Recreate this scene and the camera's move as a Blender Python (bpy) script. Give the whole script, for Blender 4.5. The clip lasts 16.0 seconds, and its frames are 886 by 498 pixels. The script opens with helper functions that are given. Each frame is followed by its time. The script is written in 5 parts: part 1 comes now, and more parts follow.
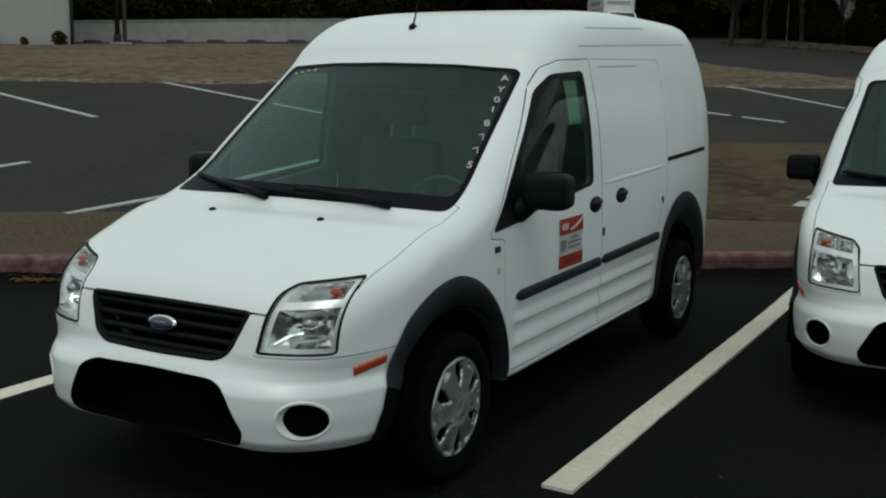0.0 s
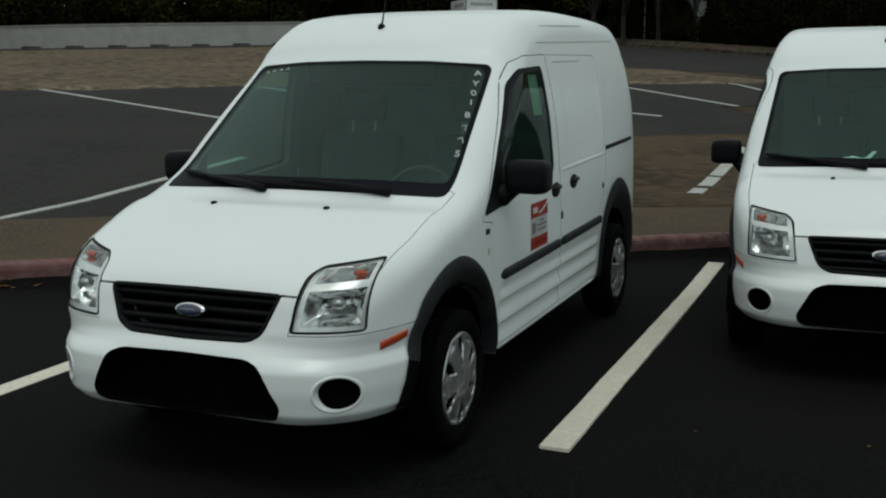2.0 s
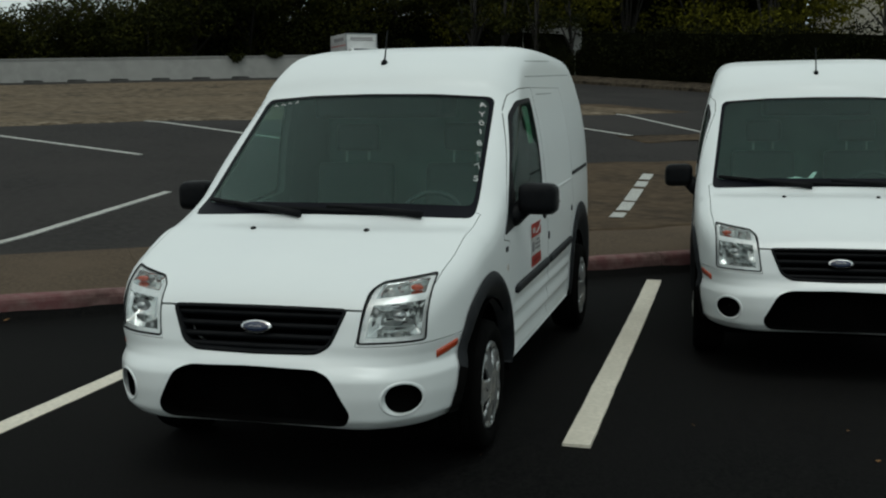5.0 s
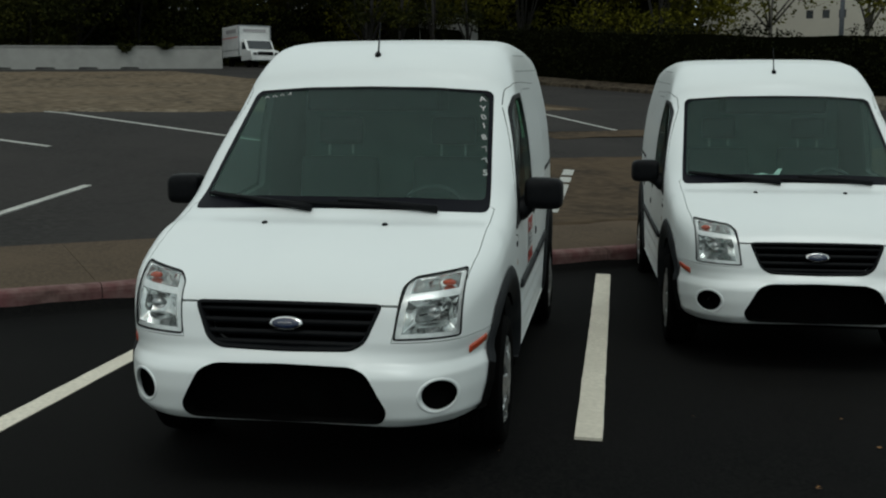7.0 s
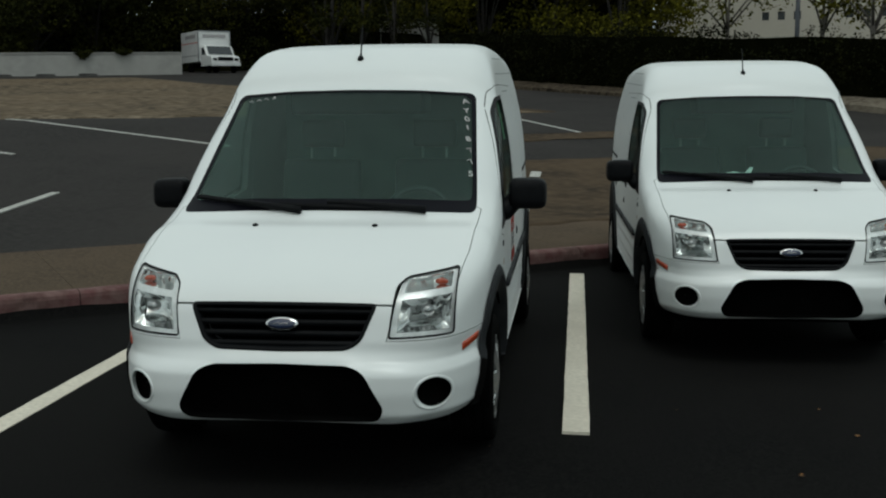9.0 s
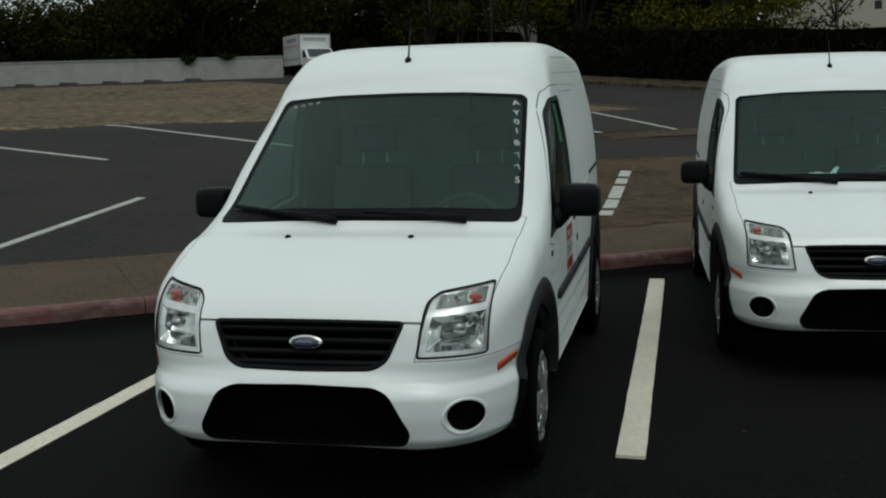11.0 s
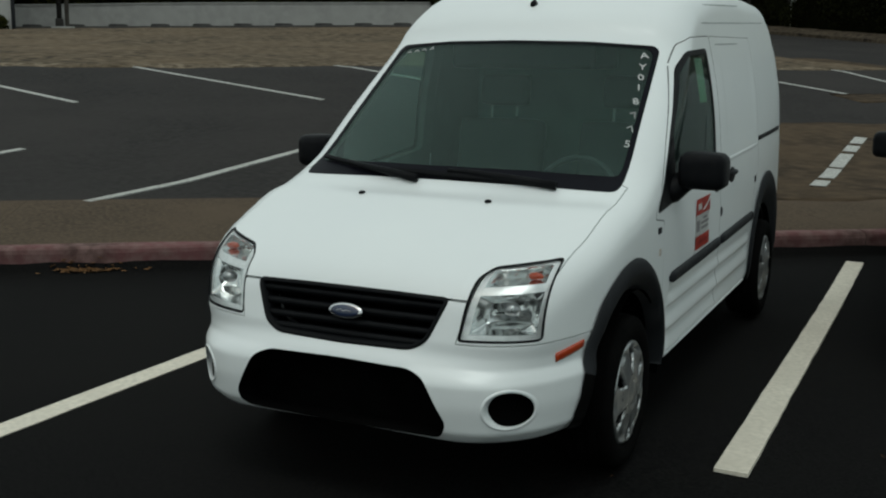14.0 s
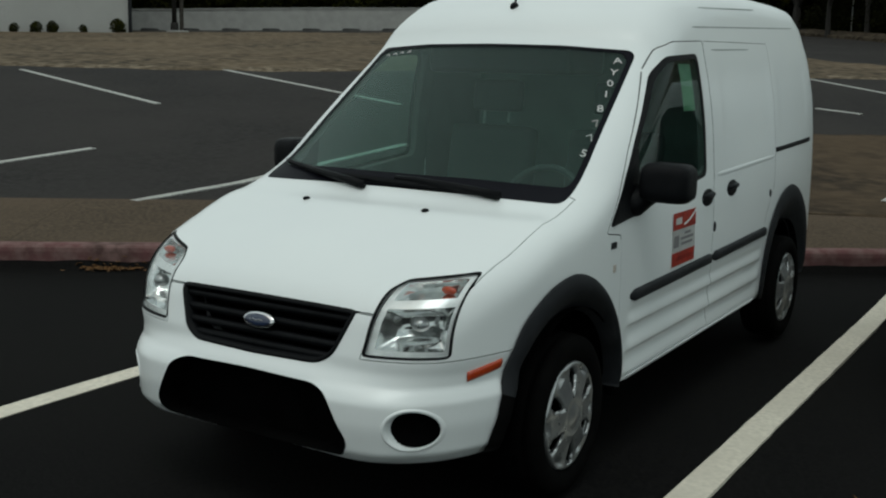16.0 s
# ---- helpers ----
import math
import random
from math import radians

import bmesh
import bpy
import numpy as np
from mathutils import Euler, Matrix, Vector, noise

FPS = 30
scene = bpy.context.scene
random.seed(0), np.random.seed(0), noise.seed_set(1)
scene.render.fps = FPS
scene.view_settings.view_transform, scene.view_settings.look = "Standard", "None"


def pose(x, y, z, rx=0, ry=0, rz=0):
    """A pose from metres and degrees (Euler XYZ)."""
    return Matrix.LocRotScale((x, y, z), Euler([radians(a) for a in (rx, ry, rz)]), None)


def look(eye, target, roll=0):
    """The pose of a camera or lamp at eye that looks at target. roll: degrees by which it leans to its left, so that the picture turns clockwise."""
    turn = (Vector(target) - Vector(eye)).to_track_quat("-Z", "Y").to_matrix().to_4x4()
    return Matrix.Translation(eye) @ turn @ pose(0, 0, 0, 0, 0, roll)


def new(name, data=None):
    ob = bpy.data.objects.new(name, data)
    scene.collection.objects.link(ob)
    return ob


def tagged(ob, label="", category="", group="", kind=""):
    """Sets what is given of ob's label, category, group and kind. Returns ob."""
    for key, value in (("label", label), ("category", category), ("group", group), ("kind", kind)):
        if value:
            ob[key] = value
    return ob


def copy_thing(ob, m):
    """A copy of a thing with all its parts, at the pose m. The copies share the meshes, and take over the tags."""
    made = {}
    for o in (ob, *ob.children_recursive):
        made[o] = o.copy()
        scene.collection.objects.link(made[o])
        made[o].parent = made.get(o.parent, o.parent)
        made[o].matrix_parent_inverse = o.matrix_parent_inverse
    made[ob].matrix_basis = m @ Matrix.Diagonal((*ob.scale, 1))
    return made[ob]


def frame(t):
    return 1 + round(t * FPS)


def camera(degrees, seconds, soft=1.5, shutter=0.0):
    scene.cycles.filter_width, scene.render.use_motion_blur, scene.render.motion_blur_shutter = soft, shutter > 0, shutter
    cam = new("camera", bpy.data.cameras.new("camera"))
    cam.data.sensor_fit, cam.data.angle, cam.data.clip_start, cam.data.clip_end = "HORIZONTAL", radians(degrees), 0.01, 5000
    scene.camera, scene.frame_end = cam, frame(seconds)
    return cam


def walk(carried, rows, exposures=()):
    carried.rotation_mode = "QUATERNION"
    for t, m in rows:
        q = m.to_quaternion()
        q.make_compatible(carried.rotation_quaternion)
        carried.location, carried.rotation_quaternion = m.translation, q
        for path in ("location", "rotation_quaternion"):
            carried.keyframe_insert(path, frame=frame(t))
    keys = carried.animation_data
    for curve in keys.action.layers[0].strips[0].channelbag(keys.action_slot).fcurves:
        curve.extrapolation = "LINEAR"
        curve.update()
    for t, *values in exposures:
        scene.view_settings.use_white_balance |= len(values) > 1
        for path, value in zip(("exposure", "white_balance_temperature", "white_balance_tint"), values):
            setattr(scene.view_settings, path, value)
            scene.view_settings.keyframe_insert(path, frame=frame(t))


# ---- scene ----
cam = camera(45.04, 16.0, soft=2.1)
PATH = [
    (0, (2.813, -2.847, 1.655), (1.853, -1.123, 1.331), 0.84),
    (0.5, (2.784, -2.964, 1.633), (1.919, -1.193, 1.293), 0.34),
    (1, (2.673, -3.088, 1.651), (1.865, -1.290, 1.312), 1.03),
    (1.5, (2.511, -3.239, 1.638), (1.790, -1.405, 1.294), -1.00),
    (2, (2.447, -3.389, 1.620), (1.714, -1.556, 1.302), -0.12),
    (2.5, (2.391, -3.522, 1.642), (1.639, -1.695, 1.335), 1.00),
    (3, (2.272, -3.602, 1.648), (1.583, -1.741, 1.395), -1.17),
    (3.5, (2.144, -3.677, 1.646), (1.564, -1.779, 1.402), -0.30),
    (4, (2.063, -3.790, 1.633), (1.456, -1.900, 1.386), 2.42),
    (4.2, (2.042, -3.842, 1.617), (1.446, -1.952, 1.345), 1.60),
    (6.3, (1.510, -4.100, 1.613), (1.105, -2.157, 1.361), -0.40),
    (6.5, (1.438, -4.077, 1.605), (1.064, -2.132, 1.328), 0.46),
    (7, (1.295, -4.089, 1.610), (0.990, -2.130, 1.341), 0.08),
    (7.5, (1.197, -4.145, 1.608), (0.983, -2.175, 1.340), -0.52),
    (8, (1.166, -4.191, 1.610), (0.960, -2.219, 1.343), 0.20),
    (8.5, (1.165, -4.203, 1.606), (0.967, -2.230, 1.348), -0.05),
    (9, (1.180, -4.191, 1.603), (0.946, -2.222, 1.341), -0.46),
    (11.3, (1.463, -3.807, 1.621), (1.030, -1.873, 1.356), -1.49),
    (11.5, (1.492, -3.776, 1.607), (1.051, -1.846, 1.320), -1.53),
    (12, (1.627, -3.683, 1.614), (1.033, -1.794, 1.329), -1.16),
    (12.5, (1.719, -3.571, 1.619), (1.058, -1.711, 1.296), 0.33),
    (13, (1.752, -3.428, 1.603), (1.097, -1.560, 1.314), -0.39),
    (13.5, (1.809, -3.291, 1.599), (1.092, -1.451, 1.280), -1.25),
    (14, (1.929, -3.165, 1.615), (1.077, -1.389, 1.264), 0.60),
    (14.5, (2.071, -3.046, 1.596), (1.215, -1.275, 1.235), 0.92),
    (15, (2.154, -2.936, 1.606), (1.285, -1.165, 1.278), 0.32),
    (15.5, (2.270, -2.794, 1.603), (1.353, -1.047, 1.275), -0.59),
    (16, (2.443, -2.690, 1.613), (1.407, -1.014, 1.270), 1.13),
]
walk(cam, [(t, look(e, p, r)) for t, e, p, r in PATH])

# ---- sky and light: an overcast day ----
world = bpy.data.worlds.new("sky")
scene.world = world
world.use_nodes = True
wn, wl = world.node_tree.nodes, world.node_tree.links
wn.clear()
sky = wn.new("ShaderNodeTexSky")
sky.sky_type, sky.sun_disc = "NISHITA", False
sky.sun_elevation, sky.sun_rotation = radians(62), radians(200)
sky.air_density, sky.dust_density, sky.ozone_density = 1.0, 6.0, 1.0
mixer = wn.new("ShaderNodeMixRGB")
mixer.inputs[0].default_value = 0.8
mixer.inputs[2].default_value = (8.0, 9.3, 8.93, 1)
wl.new(sky.outputs[0], mixer.inputs[1])
back = wn.new("ShaderNodeBackground")
back.inputs[1].default_value = 0.078
wl.new(mixer.outputs[0], back.inputs[0])
wout = wn.new("ShaderNodeOutputWorld")
wl.new(back.outputs[0], wout.inputs[0])

sun_data = bpy.data.lights.new("sun", "SUN")
sun_data.energy, sun_data.angle, sun_data.color = 0.6, radians(25), (0.93, 1.0, 0.96)
sun = new("sun", sun_data)
sun.matrix_world = look((0, 0, 30), (-6, 12, 0))
scene.view_settings.exposure = 0.0

# ---- materials ----
def mat(name, color, rough=.5, metal=0.0, var=None, scale=8.0, var2=None, scale2=90.0, bump=0.0, bump_scale=120.0, coat=0.0, spec=None, rvar=0.0):
    """A surface with colour variation at two scales, fine relief and a little variation of gloss."""
    m = bpy.data.materials.new(name)
    m.use_nodes = True
    n, l = m.node_tree.nodes, m.node_tree.links
    b = n["Principled BSDF"]
    b.inputs["Roughness"].default_value, b.inputs["Metallic"].default_value = rough, metal
    b.inputs["Base Color"].default_value = (*color, 1)
    b.inputs["Coat Weight"].default_value = coat
    b.inputs["Coat Roughness"].default_value = .16
    if spec is not None:
        b.inputs["Specular IOR Level"].default_value = spec
    co = n.new("ShaderNodeTexCoord")
    out = None
    for colour, sc, detail in ((var, scale, 6), (var2, scale2, 3)):
        if colour is None:
            continue
        t = n.new("ShaderNodeTexNoise")
        t.inputs["Scale"].default_value, t.inputs["Detail"].default_value = sc, detail
        l.new(co.outputs["Object"], t.inputs["Vector"])
        r = n.new("ShaderNodeValToRGB")
        r.color_ramp.elements[0].position, r.color_ramp.elements[1].position = .38, .66
        r.color_ramp.elements[0].color, r.color_ramp.elements[1].color = (0, 0, 0, 1), (1, 1, 1, 1)
        l.new(t.outputs["Fac"], r.inputs[0])
        mx = n.new("ShaderNodeMixRGB")
        mx.inputs[2].default_value = (*colour, 1)
        l.new(r.outputs[0], mx.inputs[0])
        if out is None:
            mx.inputs[1].default_value = (*color, 1)
        else:
            l.new(out, mx.inputs[1])
        out = mx.outputs[0]
    if out is not None:
        l.new(out, b.inputs["Base Color"])
    if bump or rvar:
        t = n.new("ShaderNodeTexNoise")
        t.inputs["Scale"].default_value, t.inputs["Detail"].default_value = bump_scale, 4
        l.new(co.outputs["Object"], t.inputs["Vector"])
        if bump:
            bp = n.new("ShaderNodeBump")
            bp.inputs["Strength"].default_value, bp.inputs["Distance"].default_value = bump, .01
            l.new(t.outputs["Fac"], bp.inputs["Height"])
            l.new(bp.outputs[0], b.inputs["Normal"])
        if rvar:
            mp = n.new("ShaderNodeMapRange")
            mp.inputs["To Min"].default_value, mp.inputs["To Max"].default_value = rough - rvar, rough + rvar
            l.new(t.outputs["Fac"], mp.inputs["Value"])
            l.new(mp.outputs[0], b.inputs["Roughness"])
    return m


def glass(name, tint=(.72, .82, .79), rough=0.0, haze=0.0):
    m = bpy.data.materials.new(name)
    m.use_nodes = True
    n, l = m.node_tree.nodes, m.node_tree.links
    n.remove(n["Principled BSDF"])
    tr, gl, mx = n.new("ShaderNodeBsdfTransparent"), n.new("ShaderNodeBsdfGlossy"), n.new("ShaderNodeMixShader")
    lw = n.new("ShaderNodeLayerWeight")
    lw.inputs[0].default_value = .5
    pw, ad = n.new("ShaderNodeMath"), n.new("ShaderNodeMath")
    pw.operation, pw.inputs[1].default_value = "POWER", 4.0
    ad.operation, ad.inputs[1].default_value, ad.inputs[2].default_value = "MULTIPLY_ADD", .32, .006
    l.new(lw.outputs["Facing"], pw.inputs[0])
    l.new(pw.outputs[0], ad.inputs[0])
    l.new(ad.outputs[0], mx.inputs[0])
    tr.inputs[0].default_value = (*tint, 1)
    gl.inputs["Roughness"].default_value = rough
    l.new(tr.outputs[0], mx.inputs[1])
    l.new(gl.outputs[0], mx.inputs[2])
    # a thin pale-green film paints the haze of reflections and dust on the glass
    df, mz = n.new("ShaderNodeBsdfDiffuse"), n.new("ShaderNodeMixShader")
    df.inputs[0].default_value = (.62, .86, .80, 1)
    mz.inputs[0].default_value = haze
    l.new(mx.outputs[0], mz.inputs[1])
    l.new(df.outputs[0], mz.inputs[2])
    l.new(mz.outputs[0], n["Material Output"].inputs[0])
    return m


PAINT = mat("white_paint", (.735, .765, .765), .32, var=(.72, .75, .755), scale=2, coat=.3, rvar=.03, bump_scale=3)
BLACK = mat("black_plastic", (.0036, .004, .005), .5, var=(.0055, .006, .007), scale=30, bump=.15, bump_scale=400, rvar=.08, spec=.09)
GREYPL = mat("grey_plastic", (.0125, .0137, .0157), .6, var=(.0165, .018, .0205), scale=14, bump=.15, bump_scale=400, spec=.15)
# near-black put in for the shade inside openings and under vehicles
CAVITYSHADE = mat("painted_cavity_shade", (.002, .002, .002), .9, var=(.003, .003, .003), spec=0.0)
RUBBER = mat("tyre_rubber", (.0028, .0028, .0028), .85, var=(.0042, .004, .0039), scale=20, bump=.3, bump_scale=160, spec=.03)
FRIT = mat("black_glass_border", (.003, .003, .006), .45, var=(.004, .004, .007), scale=20, spec=.06)
CHROME = mat("chrome", (.72, .72, .73), .12, 1.0, var=(.6, .6, .62), scale=20)
SILVER = mat("silver_paint", (.42, .43, .43), .3, .8, var=(.33, .34, .345), scale=18, rvar=.08, bump_scale=40)
AMBER = mat("amber_lens", (.36, .035, .006), .3, var=(.44, .055, .01), scale=40, coat=.4)
BLUE = mat("blue_enamel", (.012, .024, .06), .25, var=(.012, .02, .05), scale=30, coat=.6)
SEAT = mat("grey_cloth", (.032, .036, .035), .9, var=(.042, .047, .045), scale=60, bump=.3, bump_scale=500)
DASH = mat("dash_plastic", (.022, .024, .026), .7, var=(.03, .032, .034), scale=25, bump=.2, bump_scale=300)
BOARD = mat("grey_green_liner", (.17, .20, .19), .85, var=(.135, .16, .15), scale=5, bump=.1, bump_scale=60)
TRIM = mat("grey_interior_trim", (.115, .125, .12), .85, var=(.09, .097, .094), scale=10, bump=.1, bump_scale=300)
REPEATER = mat("pale_lens", (.42, .36, .32), .3, var=(.5, .45, .4), scale=60, coat=.4)
CREASESHADE = mat("crease_shade_grey", (.36, .385, .385), .7, var=(.26, .28, .28), scale=6)
RED = mat("red_print", (.66, .075, .045), .45, var=(.45, .05, .035), scale=30)
WHITE = mat("white_print", (.78, .78, .76), .5, var=(.7, .7, .69), scale=30)
GREYINK = mat("grey_print", (.32, .31, .32), .6, var=(.4, .39, .4), scale=80)
GREEN = mat("pale_green_paper", (.42, .62, .46), .6, var=(.5, .66, .52), scale=30)
CHALK = mat("white_paint_marker", (.62, .63, .62), .8, var=(.40, .41, .40), scale=200)
GLASS = glass("windscreen_glass", (.74, .88, .84), 0.0, .0185)
SIDEGLASS = glass("side_window_glass", (.72, .84, .81), 0.0, .003)
LENS = glass("clear_lens", (.93, .94, .94))
ASPHALT = mat("asphalt", (.0038, .0039, .0041), .85, var=(.0080, .0076, .0073), scale=.4, var2=(.0098, .0095, .0092), scale2=60, bump=.35, bump_scale=180, spec=.03)
OLDASPHALT = mat("old_asphalt", (.0185, .017, .0165), .9, var=(.032, .0285, .027), scale=.45, var2=(.034, .0315, .030), scale2=11, bump=.4, bump_scale=150, spec=.08)
LINEPAINT = mat("road_paint", (.72, .665, .56), .8, var=(.61, .56, .47), scale=3, var2=(.57, .525, .44), scale2=35, bump=.12, bump_scale=120)
FARPAINT = mat("worn_road_paint", (.52, .52, .49), .85, var=(.42, .42, .39), scale=3, var2=(.2, .2, .19), scale2=50)
KERBRED = mat("faded_red_kerb", (.150, .066, .068), .85, var=(.080, .048, .044), scale=2.2, var2=(.175, .110, .102), scale2=11, spec=.1, bump=.4, bump_scale=90)
CONCRETE = mat("dirty_concrete", (.084, .062, .044), .9, var=(.054, .0415, .0305), scale=.9, var2=(.097, .073, .0525), scale2=30, spec=.04, bump=.4, bump_scale=120)
DIRT = mat("dry_mulch", (.098, .072, .048), .95, var=(.040, .032, .024), scale=.26, var2=(.150, .116, .080), scale2=3.2,
            bump=.45, bump_scale=6, spec=.05)
WALLW = mat("white_stucco", (.37, .37, .36), .9, var=(.32, .32, .305), scale=.5, var2=(.345, .345, .33), scale2=8, bump=.2, bump_scale=60)
WALLG = mat("grey_block", (.31, .305, .29), .9, var=(.26, .255, .245), scale=.4, var2=(.33, .325, .31), scale2=2, bump=.08, bump_scale=20)
CREAM = mat("cream_stucco", (.50, .47, .40), .9, var=(.44, .41, .35), scale=.3, var2=(.46, .43, .37), scale2=5)
LEAF = mat("dark_foliage", (.020, .0225, .0045), .75, var=(.046, .046, .006), scale=.35, var2=(.008, .010, .003), scale2=3, spec=.05)
LEAF2 = mat("olive_foliage", (.080, .077, .008), .8, var=(.145, .130, .013), scale=.4, var2=(.024, .026, .004), scale2=3, spec=.04)
HEDGE = mat("clipped_hedge_leaves", (.0075, .0085, .002), .8, var=(.015, .0155, .003), scale=.5, var2=(.005, .006, .002), scale2=3, spec=.04)
BARK = mat("bark", (.017, .0145, .012), .9, var=(.011, .009, .0075), scale=6, bump=.6, bump_scale=30)
WINDOW = mat("dark_window", (.03, .035, .04), .15)
LAMPREF = mat("aluminised_reflector", (.86, .87, .86), .16, 1.0, var=(.70, .71, .71), scale=40, bump_scale=30, rvar=.06)
LAMPFRAME = mat("bright_silver_frame", (.88, .89, .89), .25, .3, var=(.72, .73, .73), scale=30)
DUSTY = mat("dusty_asphalt", (.070, .050, .033), .95, var=(.030, .024, .0185), scale=.6, var2=(.080, .058, .039), scale2=5, spec=.04, bump=.4, bump_scale=100)
CRUST = mat("dry_crust", (.21, .17, .125), .95, var=(.11, .085, .058), scale=.8, var2=(.06, .045, .03), scale2=5, spec=.05)
POSTSTEEL = mat("blue_grey_steel", (.07, .08, .095), .6, .2, var=(.05, .057, .068), scale=3)
WEATHERED = mat("weathered_timber", (.11, .10, .088), .9, var=(.07, .064, .056), scale=4, bump=.4, bump_scale=40)
DEADLEAF = mat("dead_leaf", (.17, .075, .018), .8, var=(.10, .05, .015), scale=30)
STOPM = mat("weathered_stop", (.03, .029, .028), .9, var=(.06, .058, .055), scale=3)
TRUCKW = mat("truck_paint", (.72, .73, .73), .4, var=(.63, .64, .64), scale=2)
# near-black that stands in for the shade deep inside foliage
SHADECORE = mat("foliage_inner_shade", (.003, .0035, .0015), .95, var=(.005, .0055, .0025), scale=2, spec=0.0)
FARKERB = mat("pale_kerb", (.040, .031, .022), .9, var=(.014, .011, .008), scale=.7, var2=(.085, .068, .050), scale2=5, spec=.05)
PALEKERB = mat("pale_kerb_concrete", (.135, .115, .090), .9, var=(.075, .062, .047), scale=.7, var2=(.17, .148, .118), scale2=6, spec=.05)
GALV = mat("galvanised_steel", (.32, .34, .35), .5, .4, var=(.26, .27, .28), scale=3)
GREEN2 = mat("green_paper", (.30, .58, .34), .6, var=(.36, .62, .40), scale=30)
DARKRED = mat("dark_red_print", (.52, .045, .03), .5, var=(.28, .02, .015), scale=30)

# ---- ground: kerb runs at CA degrees; u along it, v away from it to the far lot ----
CA = radians(35.6)
CU, SU = math.cos(CA), math.sin(CA)
PROF_V = [-2000, 3.2, 4.46, 4.50, 6.7, 8.0, 11.0, 15.2, 20.5, 35, 50, 64, 80, 130, 400, 2000]
PROF_Z = [0, 0, .03, .17, .25, .29, .52, .90, 1.40, 2.12, 2.90, 3.55, 4.3, 5.6, 6.0, 6.0]


def xy(u, v):
    return CU * u - SU * v, SU * u + CU * v


def uv(x, y):
    return CU * x + SU * y, -SU * x + CU * y


def sstep(t, a, b):
    t = min(max((t - a) / (b - a), 0), 1)
    return t * t * (3 - 2 * t)


def gz(x, y):
    """Height of the ground."""
    u, v = uv(x, y)
    side = .02 * max(-30, min(u, 40)) * sstep(v, 20, 60)
    dip = -.03 * sstep(x, 1.3, 1.9) * (1 - sstep(v, 3.6, 4.4))
    return float(np.interp(v, PROF_V, PROF_Z)) + side + dip


def part(name, bm, material, parent=None, label="", smooth=False):
    """Links a bmesh as one mesh object under a thing or a part."""
    me = bpy.data.meshes.new(name)
    bm.normal_update()
    bm.to_mesh(me)
    bm.free()
    for m in material if isinstance(material, (list, tuple)) else [material]:
        me.materials.append(m)
    if smooth:
        me.shade_smooth()
    ob = new(name, me)
    if parent is not None:
        ob.parent = parent
    if label:
        ob["label"] = label
    return ob


def grid_mesh(bm, pts, closed=False):
    """Quads over rows of points."""
    rows = [[bm.verts.new(p) for p in row] for row in pts]
    for a, b in zip(rows, rows[1:]):
        for i in range(len(a) - (0 if closed else 1)):
            j = (i + 1) % len(a)
            bm.faces.new((a[i], a[j], b[j], b[i]))
    return rows


def slab_on_ground(bm, u0, u1, v0, v1, thick, lift, nu, nv, wob=0.0):
    """A slab that follows the ground between two u and two v."""
    top = []
    for j in range(nv + 1):
        row = []
        for i in range(nu + 1):
            u, v = u0 + (u1 - u0) * i / nu, v0 + (v1 - v0) * j / nv
            if wob and j in (0, nv):
                v += wob * noise.noise((u * .35, v, 3.1)) + wob * .5 * noise.noise((u * 1.3, v, 7.7))
            x, y = xy(u, v)
            row.append((x, y, gz(x, y) + lift))
        top.append(row)
    rows = grid_mesh(bm, top)
    edge = [rows[0][i] for i in range(nu + 1)] + [rows[j][nu] for j in range(1, nv + 1)] + [rows[nv][i] for i in range(nu - 1, -1, -1)] + [rows[j][0] for j in range(nv - 1, 0, -1)]
    low = [bm.verts.new((w.co.x, w.co.y, w.co.z - thick)) for w in edge]
    for i in range(len(edge)):
        j = (i + 1) % len(edge)
        bm.faces.new((edge[j], edge[i], low[i], low[j]))


us = [-1500, -500, -200, -100, -60, -40, -30] + list(np.arange(-24, 40, 2.0)) + [44, 60, 100, 200, 500, 1500]
vs = [-1500, -400, -120, -50, -25, -14, -8, -5, -3, -2, -1, 0, 1, 2, 2.8, 3.2, 3.6, 4.0, 4.3, 4.46, 4.5, 5, 6, 6.7, 7.3, 8, 9, 10, 11, 12.5, 14, 15.2, 17, 19, 20.5, 24, 28, 35, 42, 50, 57, 64, 72, 80, 100, 130, 250, 400, 1500]
bm = bmesh.new()
grid_mesh(bm, [[(*xy(u, v), gz(*xy(u, v))) for u in us] for v in vs])
ground = tagged(part("ground", bm, [ASPHALT, OLDASPHALT], smooth=True), "dark asphalt of a sloping car park", "ground", kind="structure")
for p in ground.data.polygons:
    if uv(p.center.x, p.center.y)[1] > 4.5:
        p.material_index = 1


